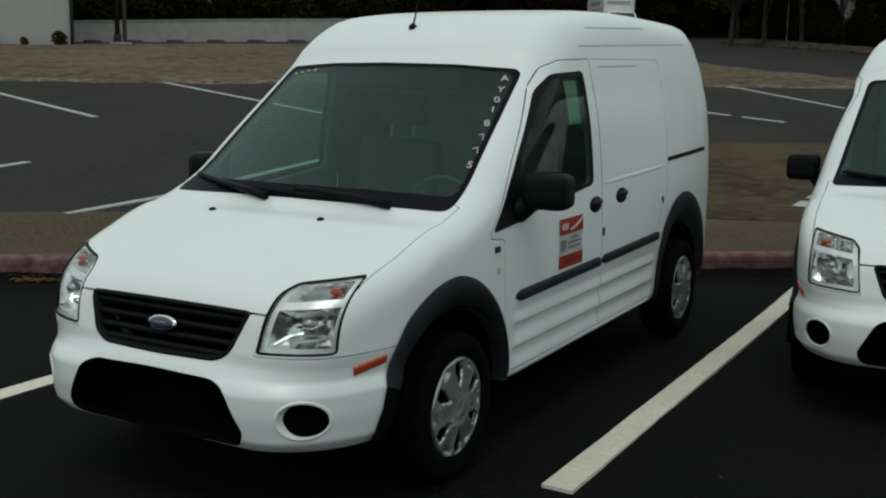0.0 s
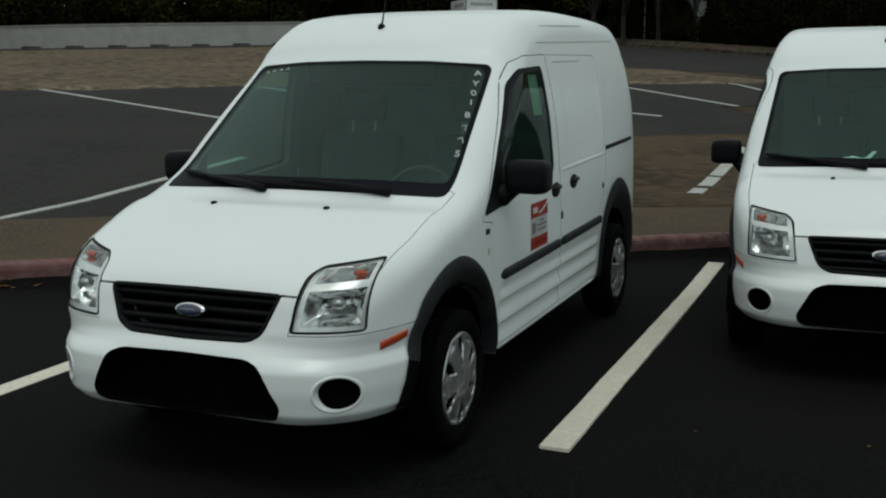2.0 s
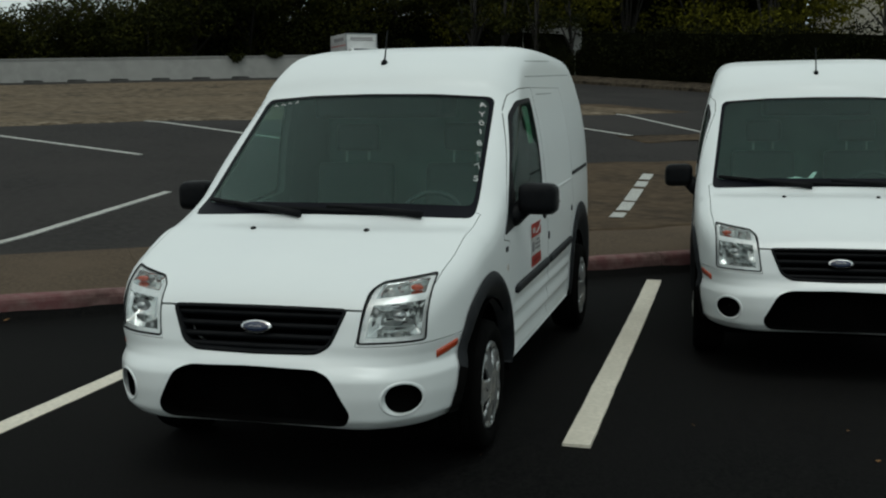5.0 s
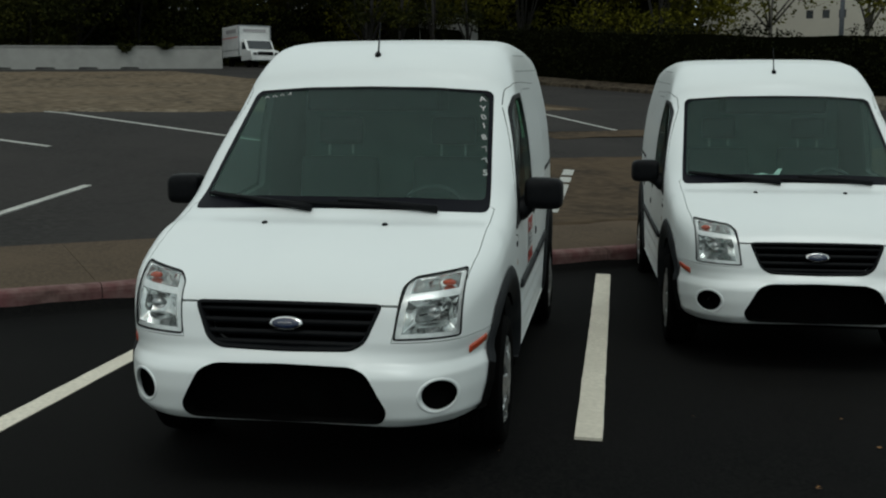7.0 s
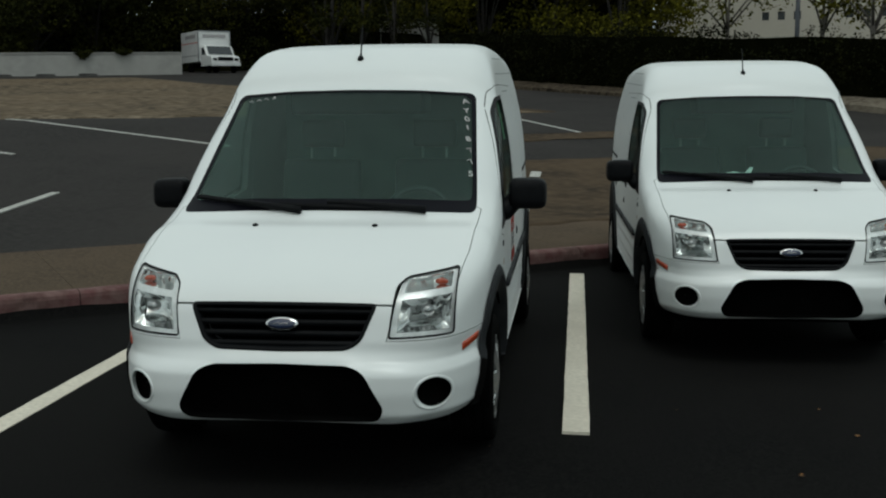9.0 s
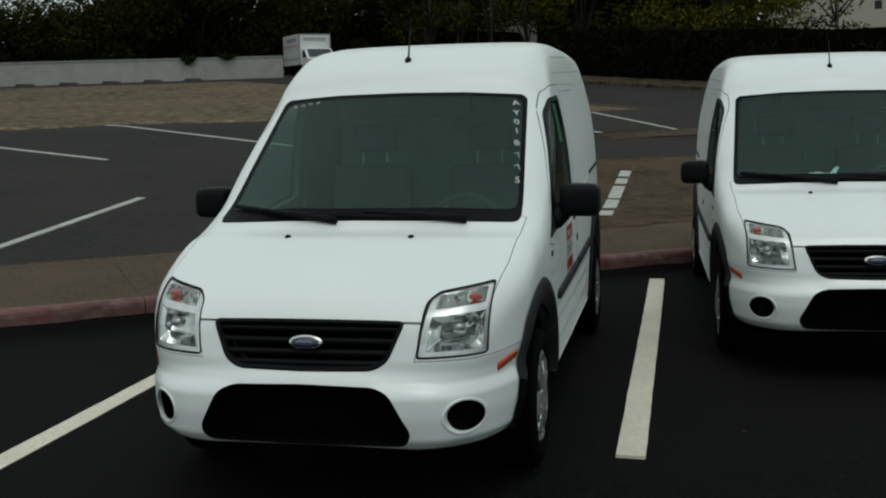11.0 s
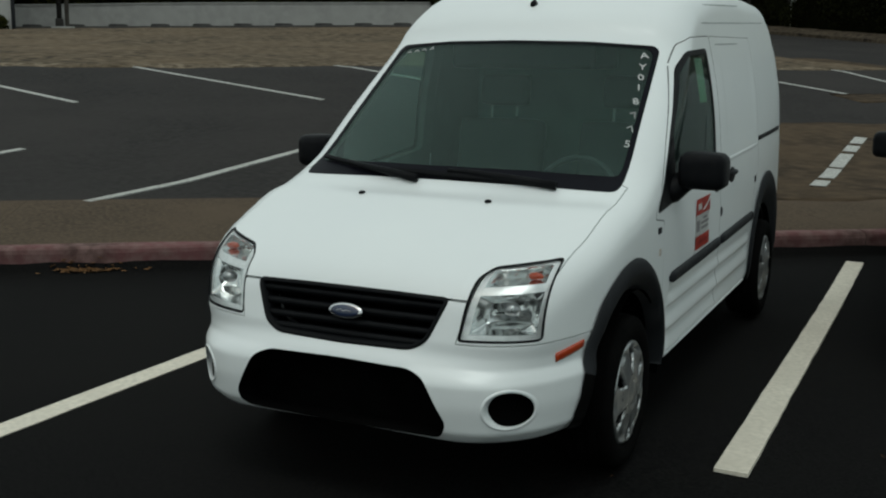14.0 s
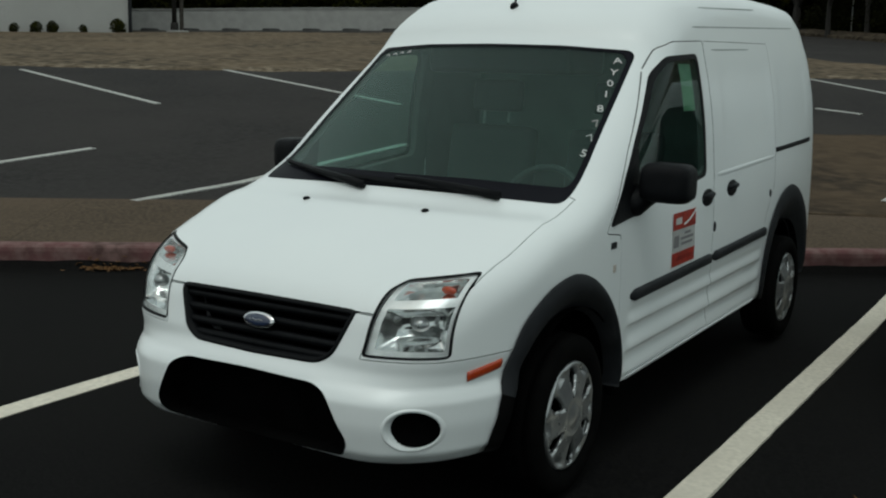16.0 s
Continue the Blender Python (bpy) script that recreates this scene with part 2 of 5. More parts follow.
def line_on_ground(x0, y0, x1, y1, w, label, material, lift=.004, gaps=()):
    """A painted line, as a thin raised coat that follows the ground."""
    bm = bmesh.new()
    n = max(4, int(math.hypot(x1 - x0, y1 - y0) / .12))
    dx, dy = x1 - x0, y1 - y0
    L = math.hypot(dx, dy)
    px, py = -dy / L * w / 2, dx / L * w / 2
    rows = []
    for i in range(n + 1):
        t = i / n
        j0, j1 = .005 * noise.noise((t * 25, x0, 1)), .005 * noise.noise((t * 25, x0, 5))
        cx, cy = x0 + dx * t, y0 + dy * t
        row = []
        for s in (-1 - j0 / w * 2, 1 + j1 / w * 2):
            x, y = cx + px * s, cy + py * s
            row.append((x, y, gz(x, y) + lift))
        rows.append([(row[0][0], row[0][1], row[0][2] - .03), row[0], row[1], (row[1][0], row[1][1], row[1][2] - .03)])
    if not gaps:
        r = grid_mesh(bm, rows)
        bm.faces.new(r[0])
        bm.faces.new(r[-1][::-1])
        bmesh.ops.recalc_face_normals(bm, faces=bm.faces)
    else:
        for a, b in zip(gaps[::2], gaps[1::2]):
            grid_mesh(bm, rows[int(a * n):int(b * n) + 1])
    return tagged(part("parking_line", bm, material), label, "road marking", "parking lines")


def ellipsoid(bm, c, r, m=None, u=16, v=10):
    got = bmesh.ops.create_uvsphere(bm, u_segments=u, v_segments=v, radius=1)["verts"]
    for w in got:
        p = Vector((w.co.x * r[0], w.co.y * r[1], w.co.z * r[2]))
        w.co = (m @ p if m else p) + Vector(c)
    return got


def box(bm, c, s, bevel=0.0, m=None, seg=2):
    got = bmesh.ops.create_cube(bm, size=1)["verts"]
    for w in got:
        w.co = Vector((w.co.x * s[0], w.co.y * s[1], w.co.z * s[2]))
    if bevel:
        edges = {e for w in got for e in w.link_edges}
        res = bmesh.ops.bevel(bm, geom=list(edges), offset=bevel, segments=seg, affect="EDGES", profile=.7)
        got = list({w for f in res["faces"] for w in f.verts} | {w for w in got if w.is_valid})
    for w in got:
        w.co = (m @ w.co if m else w.co) + Vector(c)
    return got


def tube(bm, pts, r, seg=8, cap=True):
    """A round rod along points; r may be a list."""
    pts = [Vector(p) for p in pts]
    rows = []
    for i, p in enumerate(pts):
        d = (pts[min(i + 1, len(pts) - 1)] - pts[max(i - 1, 0)]).normalized()
        a = d.orthogonal().normalized() if abs(d.z) > .95 else d.cross(Vector((0, 0, 1))).normalized()
        b = d.cross(a)
        k = r[i] if isinstance(r, (list, tuple)) else r
        rows.append([tuple(p + a * k * math.cos(t) + b * k * math.sin(t)) for t in np.arange(seg) / seg * 2 * math.pi])
    got = grid_mesh(bm, rows, closed=True)
    if cap:
        bm.faces.new(got[0][::-1])
        bm.faces.new(got[-1])


def lathe(bm, prof, m, seg=40):
    """A turned form: (radius, along) turned about x, then placed by m."""
    rows = []
    for t in np.arange(seg) / seg * 2 * math.pi:
        rows.append([tuple(m @ Vector((a, r * math.cos(t), r * math.sin(t)))) for r, a in prof])
    rows.append(rows[0])
    grid_mesh(bm, rows)
    bmesh.ops.remove_doubles(bm, verts=bm.verts, dist=.0003)


# ---- car park: lines, kerb, concrete strip, dirt ----
NEAR = "worn cream painted bay line on dark asphalt"
FAR = "thin faded white bay line across the far lot"
line_on_ground(1.222, .99, 1.258, 5.97, .135, NEAR, LINEPAINT)
line_on_ground(-1.72, -1.12, -1.72, 3.84, .135, NEAR, LINEPAINT)


def far_line(u0, v0, u1, v1, gaps=(), w=.10):
    return line_on_ground(*xy(u0, v0), *xy(u1, v1), w, FAR, FARPAINT, lift=.012, gaps=gaps)


far_line(-1.85, 6.7, .87, 10.92, w=.11)
far_line(-5.9, 6.2, -3.11, 10.2, w=.11)
tagged(line_on_ground(*xy(5.76, 7.04), *xy(8.52, 10.82), .17, "broken worn white bay line on dusty concrete", FARPAINT, lift=.03, gaps=(0, .12, .16, .34, .38, .62, .68, .82, .86, 1.0)))
for u0, v0, u1, v1 in ((-2.92, 20.35, .88, 15.07), (1.48, 21.2, 4.7, 15.4), (-6.9, 19.5, -3.15, 14.62), (-10.8, 18.9, -7.1, 14.2)):
    far_line(u0, v0, u1, v1)
far_line(7.0, 17.3, 9.0, 14.8, gaps=(0, .68, .74, 1.0))
far_line(10.2, 21.5, 11.5, 15.7)
far_line(13.87, 21.3, 13.43, 16.3)

# kerb of cast stones, its red paint faded
kerb = tagged(new("kerb"), "low concrete kerb with faded red paint", "kerb", kind="structure")
prof = [(.02, -.05), (.015, .10), (.02, .128), (.035, .142), (.06, .148), (.15, .15), (.16, .145), (.16, -.05)]
for k in range(-12, 14):
    bm = bmesh.new()
    rows = []
    for s in np.linspace(0, 1, 13):
        u = k * 2.4 + .004 + s * 2.392
        row = []
        for dv, h in prof:
            chip = .006 * noise.noise((u * 3, dv * 20, 1.7)) + (.010 * min(0, noise.noise((u * 7, 4.2, h * 9)) + .25) if h > .1 else 0)
            x, y = xy(u, 4.46 + dv - chip)
            x0, y0 = xy(u, 4.44)
            row.append((x, y, gz(x0, y0) + .018 + h * 1.1 + chip))
        rows.append(row)
    r = grid_mesh(bm, rows)
    bm.faces.new(r[0])
    bm.faces.new(r[-1][::-1])
    bmesh.ops.recalc_face_normals(bm, faces=bm.faces)
    part("kerb_stone", bm, KERBRED, kerb)

pavement = tagged(new("pavement"), "dirty concrete strip behind the kerb", "pavement", kind="structure")
for k in range(-12, 14):
    bm = bmesh.new()
    slab_on_ground(bm, k * 2.4 + .0015, k * 2.4 + 2.3985, 4.625, 6.78, .08, .012, 6, 8)
    part("concrete_slab", bm, CONCRETE, pavement)
bm = bmesh.new()
slab_on_ground(bm, 4.2, 22, 6.1, 12.3, .06, .020, 60, 24, wob=.6)
tagged(part("dusty_apron", bm, DUSTY, smooth=True), "dusty brown worn asphalt apron", "ground", kind="structure")


def dirt_front(u):
    """Where the mulch begins on the asphalt, a worn and wavy edge."""
    return 20.2 + sstep(u, -1.2, 2.2) + .35 * noise.noise((u * .35, 2.0, 3.1)) + .22 * noise.noise((u * 1.3, 5.0, 7.7))


bm = bmesh.new()
pts = []
for j in range(61):
    t = j / 60
    row = []
    for i in range(151):
        v = 20.4 + 34 * t
        u = -60 + (78.6 - .132 * v + .5 * noise.noise((v * .4, 9.0, 1.0))) * (1 - (1 - i / 150) ** 1.7)
        a = dirt_front(u)
        v = a + (54.4 + .6 * noise.noise((u * .2, 1.0, 4.0)) - a) * t
        x, y = xy(u, v)
        rise = min(1, t * 14, (1 - t) * 14, (150 - i) / 8)
        row.append((x, y, gz(x, y) + .012 + rise * .05 * (.9 + noise.noise((u * .5, v * .8, 0)) + .6 * noise.noise((u * 1.7, v * 2.1, 5)))))
    pts.append(row)
grid_mesh(bm, pts)
tagged(part("dirt_field", bm, DIRT, smooth=True), "dry brown mulch and dead grass strip", "ground", kind="structure")
bm = bmesh.new()
pts = []
for u in np.arange(-60, 15.2, .25):
    a, w = dirt_front(u), .28 + .22 * noise.noise((u * .8, 3.3, 1.1))
    pts.append([(*xy(u, a + d), gz(*xy(u, a + d)) + h) for d, h in ((-.10, -.02), (-.08, .014), (w, .05), (w + .05, -.02))])
grid_mesh(bm, pts)
tagged(part("dirt_edge", bm, CRUST, smooth=True), "pale dry crust along the mulch edge", "ground", kind="structure")
bm = bmesh.new()
slab_on_ground(bm, 10.4, 16.5, 21.8, 26.5, .08, .014, 40, 20, wob=.8)
tagged(part("dirt_tongue", bm, DUSTY, smooth=True), "dry brown mulch tongue", "ground", kind="structure")
bm = bmesh.new()
slab_on_ground(bm, 11.0, 15.2, 15.0, 16.3, .06, .014, 40, 10, wob=.4)
tagged(part("dirt_patch", bm, DUSTY, smooth=True), "small brown dirt patch on asphalt", "ground", kind="structure")


def litter(cx, cy, n, sx, sy, turn, size, material, name, label, seed):
    rng = np.random.default_rng(seed)
    vs_, fs_ = [], []
    for i in range(n):
        a = rng.normal(0, 1, 2) * (sx, sy)
        x, y = cx + a[0] * math.cos(turn) - a[1] * math.sin(turn), cy + a[0] * math.sin(turn) + a[1] * math.cos(turn)
        z, r, t = gz(x, y) + .006 + rng.random() * .015, size * (.5 + rng.random()), rng.random() * 6.28
        b = len(vs_)
        for k, (p, q) in enumerate(((-1, 0), (0, -.5), (1, 0), (0, .5))):
            vs_.append((x + r * (p * math.cos(t) - q * math.sin(t)), y + r * (p * math.sin(t) + q * math.cos(t)), z + (.008 * rng.random())))
        fs_.append((b, b + 1, b + 2, b + 3))
    me = bpy.data.meshes.new(name)
    me.from_pydata(vs_, [], fs_)
    me.materials.append(material)
    return tagged(new(name, me), label, "leaf litter", kind="stuff")


litter(-3.83, 2.70, 160, .14, .035, CA, .022, DEADLEAF, "leaf_litter", "orange-brown dead leaves against the kerb", 3)
for i, (x, y) in enumerate(((1.76, 1.49), (2.51, 1.55), (2.61, 1.13), (.81, .70), (2.2, .5))):
    litter(x, y, 2, .006, .006, 0, .013, DEADLEAF, "fallen_leaf", "small brown fallen leaf on asphalt", 20 + i)

# ---- far wall with wheel stops ----
def wall_run(name, u0, u1, v, h, th, material, label, base=-.3, category="wall", seg=10):
    bm = bmesh.new()
    rows = []
    for s in np.linspace(0, 1, seg + 1):
        u = u0 + (u1 - u0) * s
        row = []
        for dv, top in ((0, 0), (0, 1), (th, 1), (th, 0)):
            x, y = xy(u, v + dv)
            g = gz(*xy(u, v))
            low = .10 * sstep(-u, 2, 14)
            row.append((x, y, g + (h - low if top else base)))
        rows.append(row)
    r = grid_mesh(bm, rows, closed=True)
    bm.faces.new(r[0])
    bm.faces.new(r[-1][::-1])
    bmesh.ops.recalc_face_normals(bm, faces=bm.faces)
    return tagged(part(name, bm, material), label, category, kind="structure")


wall_run("wall_far", -22, 16.4, 61, 1.27, .2, WALLG, "low grey rendered wall at the lot edge", seg=30)
bm = bmesh.new()
rows = []
for u in np.linspace(-22, 16.4, 31):
    g = gz(*xy(u, 61)) + 1.27 - .10 * sstep(-u, 2, 14)
    rows.append([(*xy(u, 60.95), g + .002), (*xy(u, 60.95), g + .06), (*xy(u, 61.25), g + .06), (*xy(u, 61.25), g + .002)])
grid_mesh(bm, rows, closed=True)
tagged(part("wall_cap", bm, WALLG), "thin cap of the low grey wall", "wall", kind="structure")
stop = None
for k in range(15):
    u = -.86 + 2.3 * (k - 9)
    x, y = xy(u, 59.8)
    if stop is None:
        bm = bmesh.new()
        rows = []
        for s, k2 in ((-.52, .5), (-.48, .9), (-.3, 1), (.3, 1), (.48, .9), (.52, .5)):
            rows.append([(s, -.09, 0), (s, -.06, .15 * k2), (s, .06, .15 * k2), (s, .09, 0)])
        r = grid_mesh(bm, rows, closed=True)
        bm.faces.new(r[0])
        bm.faces.new(r[-1][::-1])
        bmesh.ops.recalc_face_normals(bm, faces=bm.faces)
        stop = tagged(part("wheel_stop", bm, STOPM), "dark concrete wheel stop before the wall", "wheel stop", "wheel stops")
        stop.matrix_world = pose(x, y, gz(x, y) - .01, 0, 0, math.degrees(CA))
    else:
        copy_thing(stop, pose(x, y, gz(x, y) - .01, 0, 0, math.degrees(CA)))

# ---- white building at the left end ----
bld = tagged(new("white_building"), "plain white rendered building beyond the lot", "building")
bm = bmesh.new()
u1, v0 = -11.5, 51.0
cs = [xy(u, v) for u, v in ((u1, v0), (u1 - 30, v0), (u1 - 30, v0 + 14), (u1 - 4, v0 + 14))]
g = gz(*xy(u1 - 4, v0))
lo = [bm.verts.new((*c, g - 1)) for c in cs]
hi = [bm.verts.new((*c, g + 6.5)) for c in cs]
bm.faces.new(hi)
for i in range(4):
    j = (i + 1) % 4
    bm.faces.new((lo[i], lo[j], hi[j], hi[i]))
bmesh.ops.recalc_face_normals(bm, faces=bm.faces)
part("wall", bm, WALLW, bld)
bm = bmesh.new()
for du, dv, w, z0, z1 in ((.0, -.12, .16, -.3, 6.4),):
    x, y = xy(u1 + du, v0 + dv)
    box(bm, (x, y, g + (z0 + z1) / 2), (w, w, z1 - z0), .02, Matrix.Rotation(CA, 3, "Z"))
part("downpipe", bm, GREYPL, bld, "dark grey downpipe at the corner")
bm = bmesh.new()
x, y = xy(u1 - 15, v0 + .02)
box(bm, (x, y, g + 6.6), (30.5, .5, .25), .03, Matrix.Rotation(CA, 3, "Z"))
part("parapet", bm, WALLW, bld)
bm = bmesh.new()
x, y = xy(-10.1, 55.0)
g2 = gz(x, y)
tube(bm, [(x, y, g2 - .2), (x, y, g2 + .5)], [.22, .2], 10)
tube(bm, [(x, y, g2 + .5), (x, y, g2 + 9)], [.13, .10], 10)
tagged(part("pole", bm, BARK, None, smooth=True), "brown wooden pole in front of the wall", "pole")
bm = bmesh.new()
x, y = xy(-9.72, 55.0)
tube(bm, [(x, y, g2 - .2), (x, y, g2 + 9)], [.11, .09], 10)
tagged(part("pole", bm, WEATHERED, None, smooth=True), "weathered grey pole beside a brown one", "pole")
bm = bmesh.new()
x, y = xy(-9.9, 54.8)
box(bm, (x, y, g2 + .02), (1.1, .5, .16), .03, Matrix.Rotation(CA, 3, "Z"))
tagged(part("pole_footing", bm, WALLG), "pale concrete footing at two poles", "footing")

# ---- van body shape: three smooth silhouettes blended into one closed form ----
SIDE = [(-.04, .335), (-.01, .29), (.08, .27), (.35, .265), (.6, .268), (1.2, .30), (2.3, .305), (4.2, .315), (4.52, .36), (4.6, .46), (4.61, 1.0), (4.56, 1.4),
        (4.475, 1.72), (4.39, 1.90), (4.28, 1.972), (4.1, 2.006), (3.3, 2.026), (2.7, 2.013), (2.3, 1.978), (2.05, 1.945), (1.87, 1.885), (1.74, 1.81),
        (1.63, 1.70), (1.2, 1.385), (.822, 1.112), (.63, 1.060), (.45, 1.008), (.28, .945), (.15, .872), (.085, .80), (.05, .70),
        (.02, .625), (-.035, .575), (-.05, .5), (-.05, .40)]
PLAN = [(0, -.065), (.25, -.06), (.4, -.045), (.5, -.015), (.6, .055), (.68, .14), (.735, .23), (.785, .36), (.825, .52), (.85, .7), (.868, 1.0),
        (.876, 1.4), (.88, 2.5), (.876, 3.6), (.862, 4.2), (.825, 4.48), (.72, 4.61), (0, 4.63)]
SECT = [(0, .25), (.6, .25), (.78, .268), (.838, .305), (.862, .38), (.876, .56), (.882, .72), (.88, .92), (.868, 1.08), (.858, 1.17), (.825, 1.4), (.772, 1.65),
        (.722, 1.86), (.702, 1.95), (.672, 2.025), (.60, 2.075), (.45, 2.10), (.2, 2.105), (0, 2.105)]


def poly_dist(px, py, poly):
    """Signed distance to a closed polygon, negative inside."""
    best, inside = np.full(px.shape, 1e9), np.zeros(px.shape, bool)
    for (ax, ay), (bx, by) in zip(poly, poly[1:] + poly[:1]):
        ex, ey = bx - ax, by - ay
        k = np.clip(((px - ax) * ex + (py - ay) * ey) / (ex * ex + ey * ey + 1e-12), 0, 1)
        best = np.minimum(best, (px - ax - k * ex) ** 2 + (py - ay - k * ey) ** 2)
        if ay != by:
            inside ^= ((ay > py) != (by > py)) & (px < ex * (py - ay) / ey + ax)
    return np.sqrt(best) * np.where(inside, -1, 1)


def rounded(points, closed=True, steps=6):
    """A smooth curve through points (Catmull-Rom)."""
    p = np.array(points, float)
    n, out = len(p), []
    for i in range(n if closed else n - 1):
        if closed:
            a, b, c, d = (p[(i + j) % n] for j in (-1, 0, 1, 2))
        else:
            a, b, c, d = p[max(i - 1, 0)], p[i], p[i + 1], p[min(i + 2, n - 1)]
        for t in np.arange(steps) / steps:
            out.append(tuple(.5 * (2 * b + (c - a) * t + (2 * a - 5 * b + 4 * c - d) * t * t + (3 * b - a - 3 * c + d) * t ** 3)))
    return out if closed else out + [tuple(p[-1])]


def mirrored(half):
    return half + [(-x, y) for x, y in reversed(half) if x > 0]


SIDE_F = rounded(SIDE, True, 5)
PLAN_F = mirrored(rounded(PLAN, False, 5))
SECT_F = mirrored(rounded(SECT, False, 5))


class Field:
    """A distance field of an outline, kept on a fine grid for speed."""

    def __init__(self, poly, a0, a1, b0, b1, h=.01):
        self.a0, self.b0, self.h = a0, b0, h
        a, b = np.arange(a0, a1 + h, h), np.arange(b0, b1 + h, h)
        t = poly_dist(*np.meshgrid(a, b, indexing="ij"), poly)
        for _ in range(2):
            t[1:-1] = (t[:-2] + 2 * t[1:-1] + t[2:]) / 4
            t[:, 1:-1] = (t[:, :-2] + 2 * t[:, 1:-1] + t[:, 2:]) / 4
        self.t = t

    def __call__(self, a, b):
        n, m = self.t.shape
        s, t = np.clip((a - self.a0) / self.h, 0, n - 1.001), np.clip((b - self.b0) / self.h, 0, m - 1.001)
        i, j = s.astype(int), t.astype(int)
        s, t = s - i, t - j
        g = self.t
        return (g[i, j] * (1 - s) + g[i + 1, j] * s) * (1 - t) + (g[i, j + 1] * (1 - s) + g[i + 1, j + 1] * s) * t


SIDE_D = Field(SIDE_F, -.6, 5.2, -.2, 2.5)
PLAN_D = Field(PLAN_F, -1.6, 1.6, -.6, 5.2)
SECT_D = Field(SECT_F, -1.6, 1.6, -.2, 2.5)


def smax(a, b, k):
    h = np.maximum(k - np.abs(a - b), 0) / k
    return np.maximum(a, b) + h * h * k * .25


def step01(v, a, b):
    t = np.clip((v - a) / (b - a), 0, 1)
    return t * t * (3 - 2 * t)


def body_plain(x, y, z):
    up = step01(z, .85, 1.2) * (1 - step01(y, 1.9, 2.8))
    flat = .7 * step01(z, 1.75, 1.98) + .75 * step01(y, .45, .80) * (1 - step01(y, .85, 1.2))
    a = SIDE_D(y - .24 * x * x * up, z + .07 * x * x * (1 - flat))
    return smax(smax(PLAN_D(x, y), SECT_D(x, z), .10), a, .13)


def pressed(y, z):
    """The shallow blind-window fields pressed into the load bay's sides."""
    lean = y + .03 * (z - 1.4)
    a = step01(lean, 2.50, 2.58) * (1 - step01(lean, 3.34, 3.42)) * step01(z, 1.15 + .02 * (y - 2.4), 1.23 + .02 * (y - 2.4)) * (1 - step01(z, 1.58, 1.66))
    b = step01(lean, 3.54, 3.62) * (1 - step01(lean, 4.18, 4.26)) * step01(z, 1.25, 1.33) * (1 - step01(z, 1.58, 1.66))
    return a + b


def body_relief(x, y, z):
    """Ribs pressed into the lower doors, and the ledge across the bumper."""
    band = step01(z, .33, .35) * (1 - step01(z, .61, .65)) * step01(y, 1.30, 1.38) * (1 - step01(y, 3.20, 3.28))
    turn = ((.552 - z) / .109) % 1.0
    ribs = band * (1 - step01(turn, .06, .80)) * step01(turn, -.02, .06) + band * step01(turn, .83, .98)
    ledge = (1 - step01(z, .515, .558)) * step01(z, .34, .46) * (1 - step01(y, .36, .60))
    ledge2 = step01(z, .548, .572) * (1 - step01(z, .60, .66)) * (1 - step01(y, .42, .62)) * step01(np.abs(x), .22, .36)
    tuck = (1 - step01(z, .325, .355)) * (1 - step01(y, .36, .60))
    return -.008 * band + .019 * ribs - .013 * ledge + .009 * ledge2 + .010 * tuck + .003 * pressed(y, z)


def body_dist(x, y, z):
    """Below zero inside the van's body."""
    return body_plain(x, y, z) + body_relief(x, y, z)


def hit_body(ox, oy, oz, dx, dy, dz, far=3.0, out=0.0):
    """The last crossing of rays that start inside the body."""
    lo, hi = np.zeros(np.shape(dx)), np.full(np.shape(dx), far)
    for _ in range(26):
        m = (lo + hi) / 2
        inn = body_dist(ox + m * dx, oy + m * dy, oz + m * dz) < out
        lo, hi = np.where(inn, m, lo), np.where(inn, hi, m)
    return ox + lo * dx, oy + lo * dy, oz + lo * dz


# ---- van: solid body, cut open, split into panels ----
def angles(n):
    """Ray angles, closer together towards the lower side, where the skin is ribbed."""
    a, b = n // 10, n // 2
    return np.concatenate([np.linspace(-90, -47, a), np.linspace(-45, -6, b), np.linspace(-4, 90, n - a - b)])


def ray_grid(dist, na, ny, y0, y1, z0, z1, front=.16, back=.90):
    """Closed rows of points over a form that is star-shaped about its long axis."""
    s = np.linspace(0, 1, ny)
    phi = np.where(s < front, (front - s) / front * 90, np.where(s > back, (s - back) / (1 - back) * -90, 0))
    yc = y0 + (y1 - y0) * np.clip((s - front) / (back - front), 0, 1)
    zc = z0 + (z1 - z0) * step01(yc, .6, 1.24)
    P, Q = np.meshgrid(np.radians(phi), np.radians(angles(na)), indexing="ij")
    dx, dy, dz = np.cos(P) * np.cos(Q), -np.sin(P), np.cos(P) * np.sin(Q)
    oy, oz = np.repeat(yc[:, None], na, 1), np.repeat(zc[:, None], na, 1)
    lo, hi = np.zeros(P.shape), np.full(P.shape, 3.0)
    for _ in range(24):
        m = (lo + hi) / 2
        inn = dist(m * dx, oy + m * dy, oz + m * dz) < 0
        lo, hi = np.where(inn, m, lo), np.where(inn, hi, m)
    X, Y, Z = lo * dx, oy + lo * dy, oz + lo * dz
    rows = []
    for i in range(ny):
        right = [(X[i, j], Y[i, j], Z[i, j]) for j in range(na)]
        rows.append(right + [(-x, y, z) for x, y, z in right[-2:0:-1]])
    return rows


def solid(rows):
    bm = bmesh.new()
    grid_mesh(bm, rows, closed=True)
    bmesh.ops.remove_doubles(bm, verts=bm.verts, dist=.0004)
    bmesh.ops.recalc_face_normals(bm, faces=bm.faces)
    me = bpy.data.meshes.new("solid")
    bm.to_mesh(me)
    bm.free()
    return me


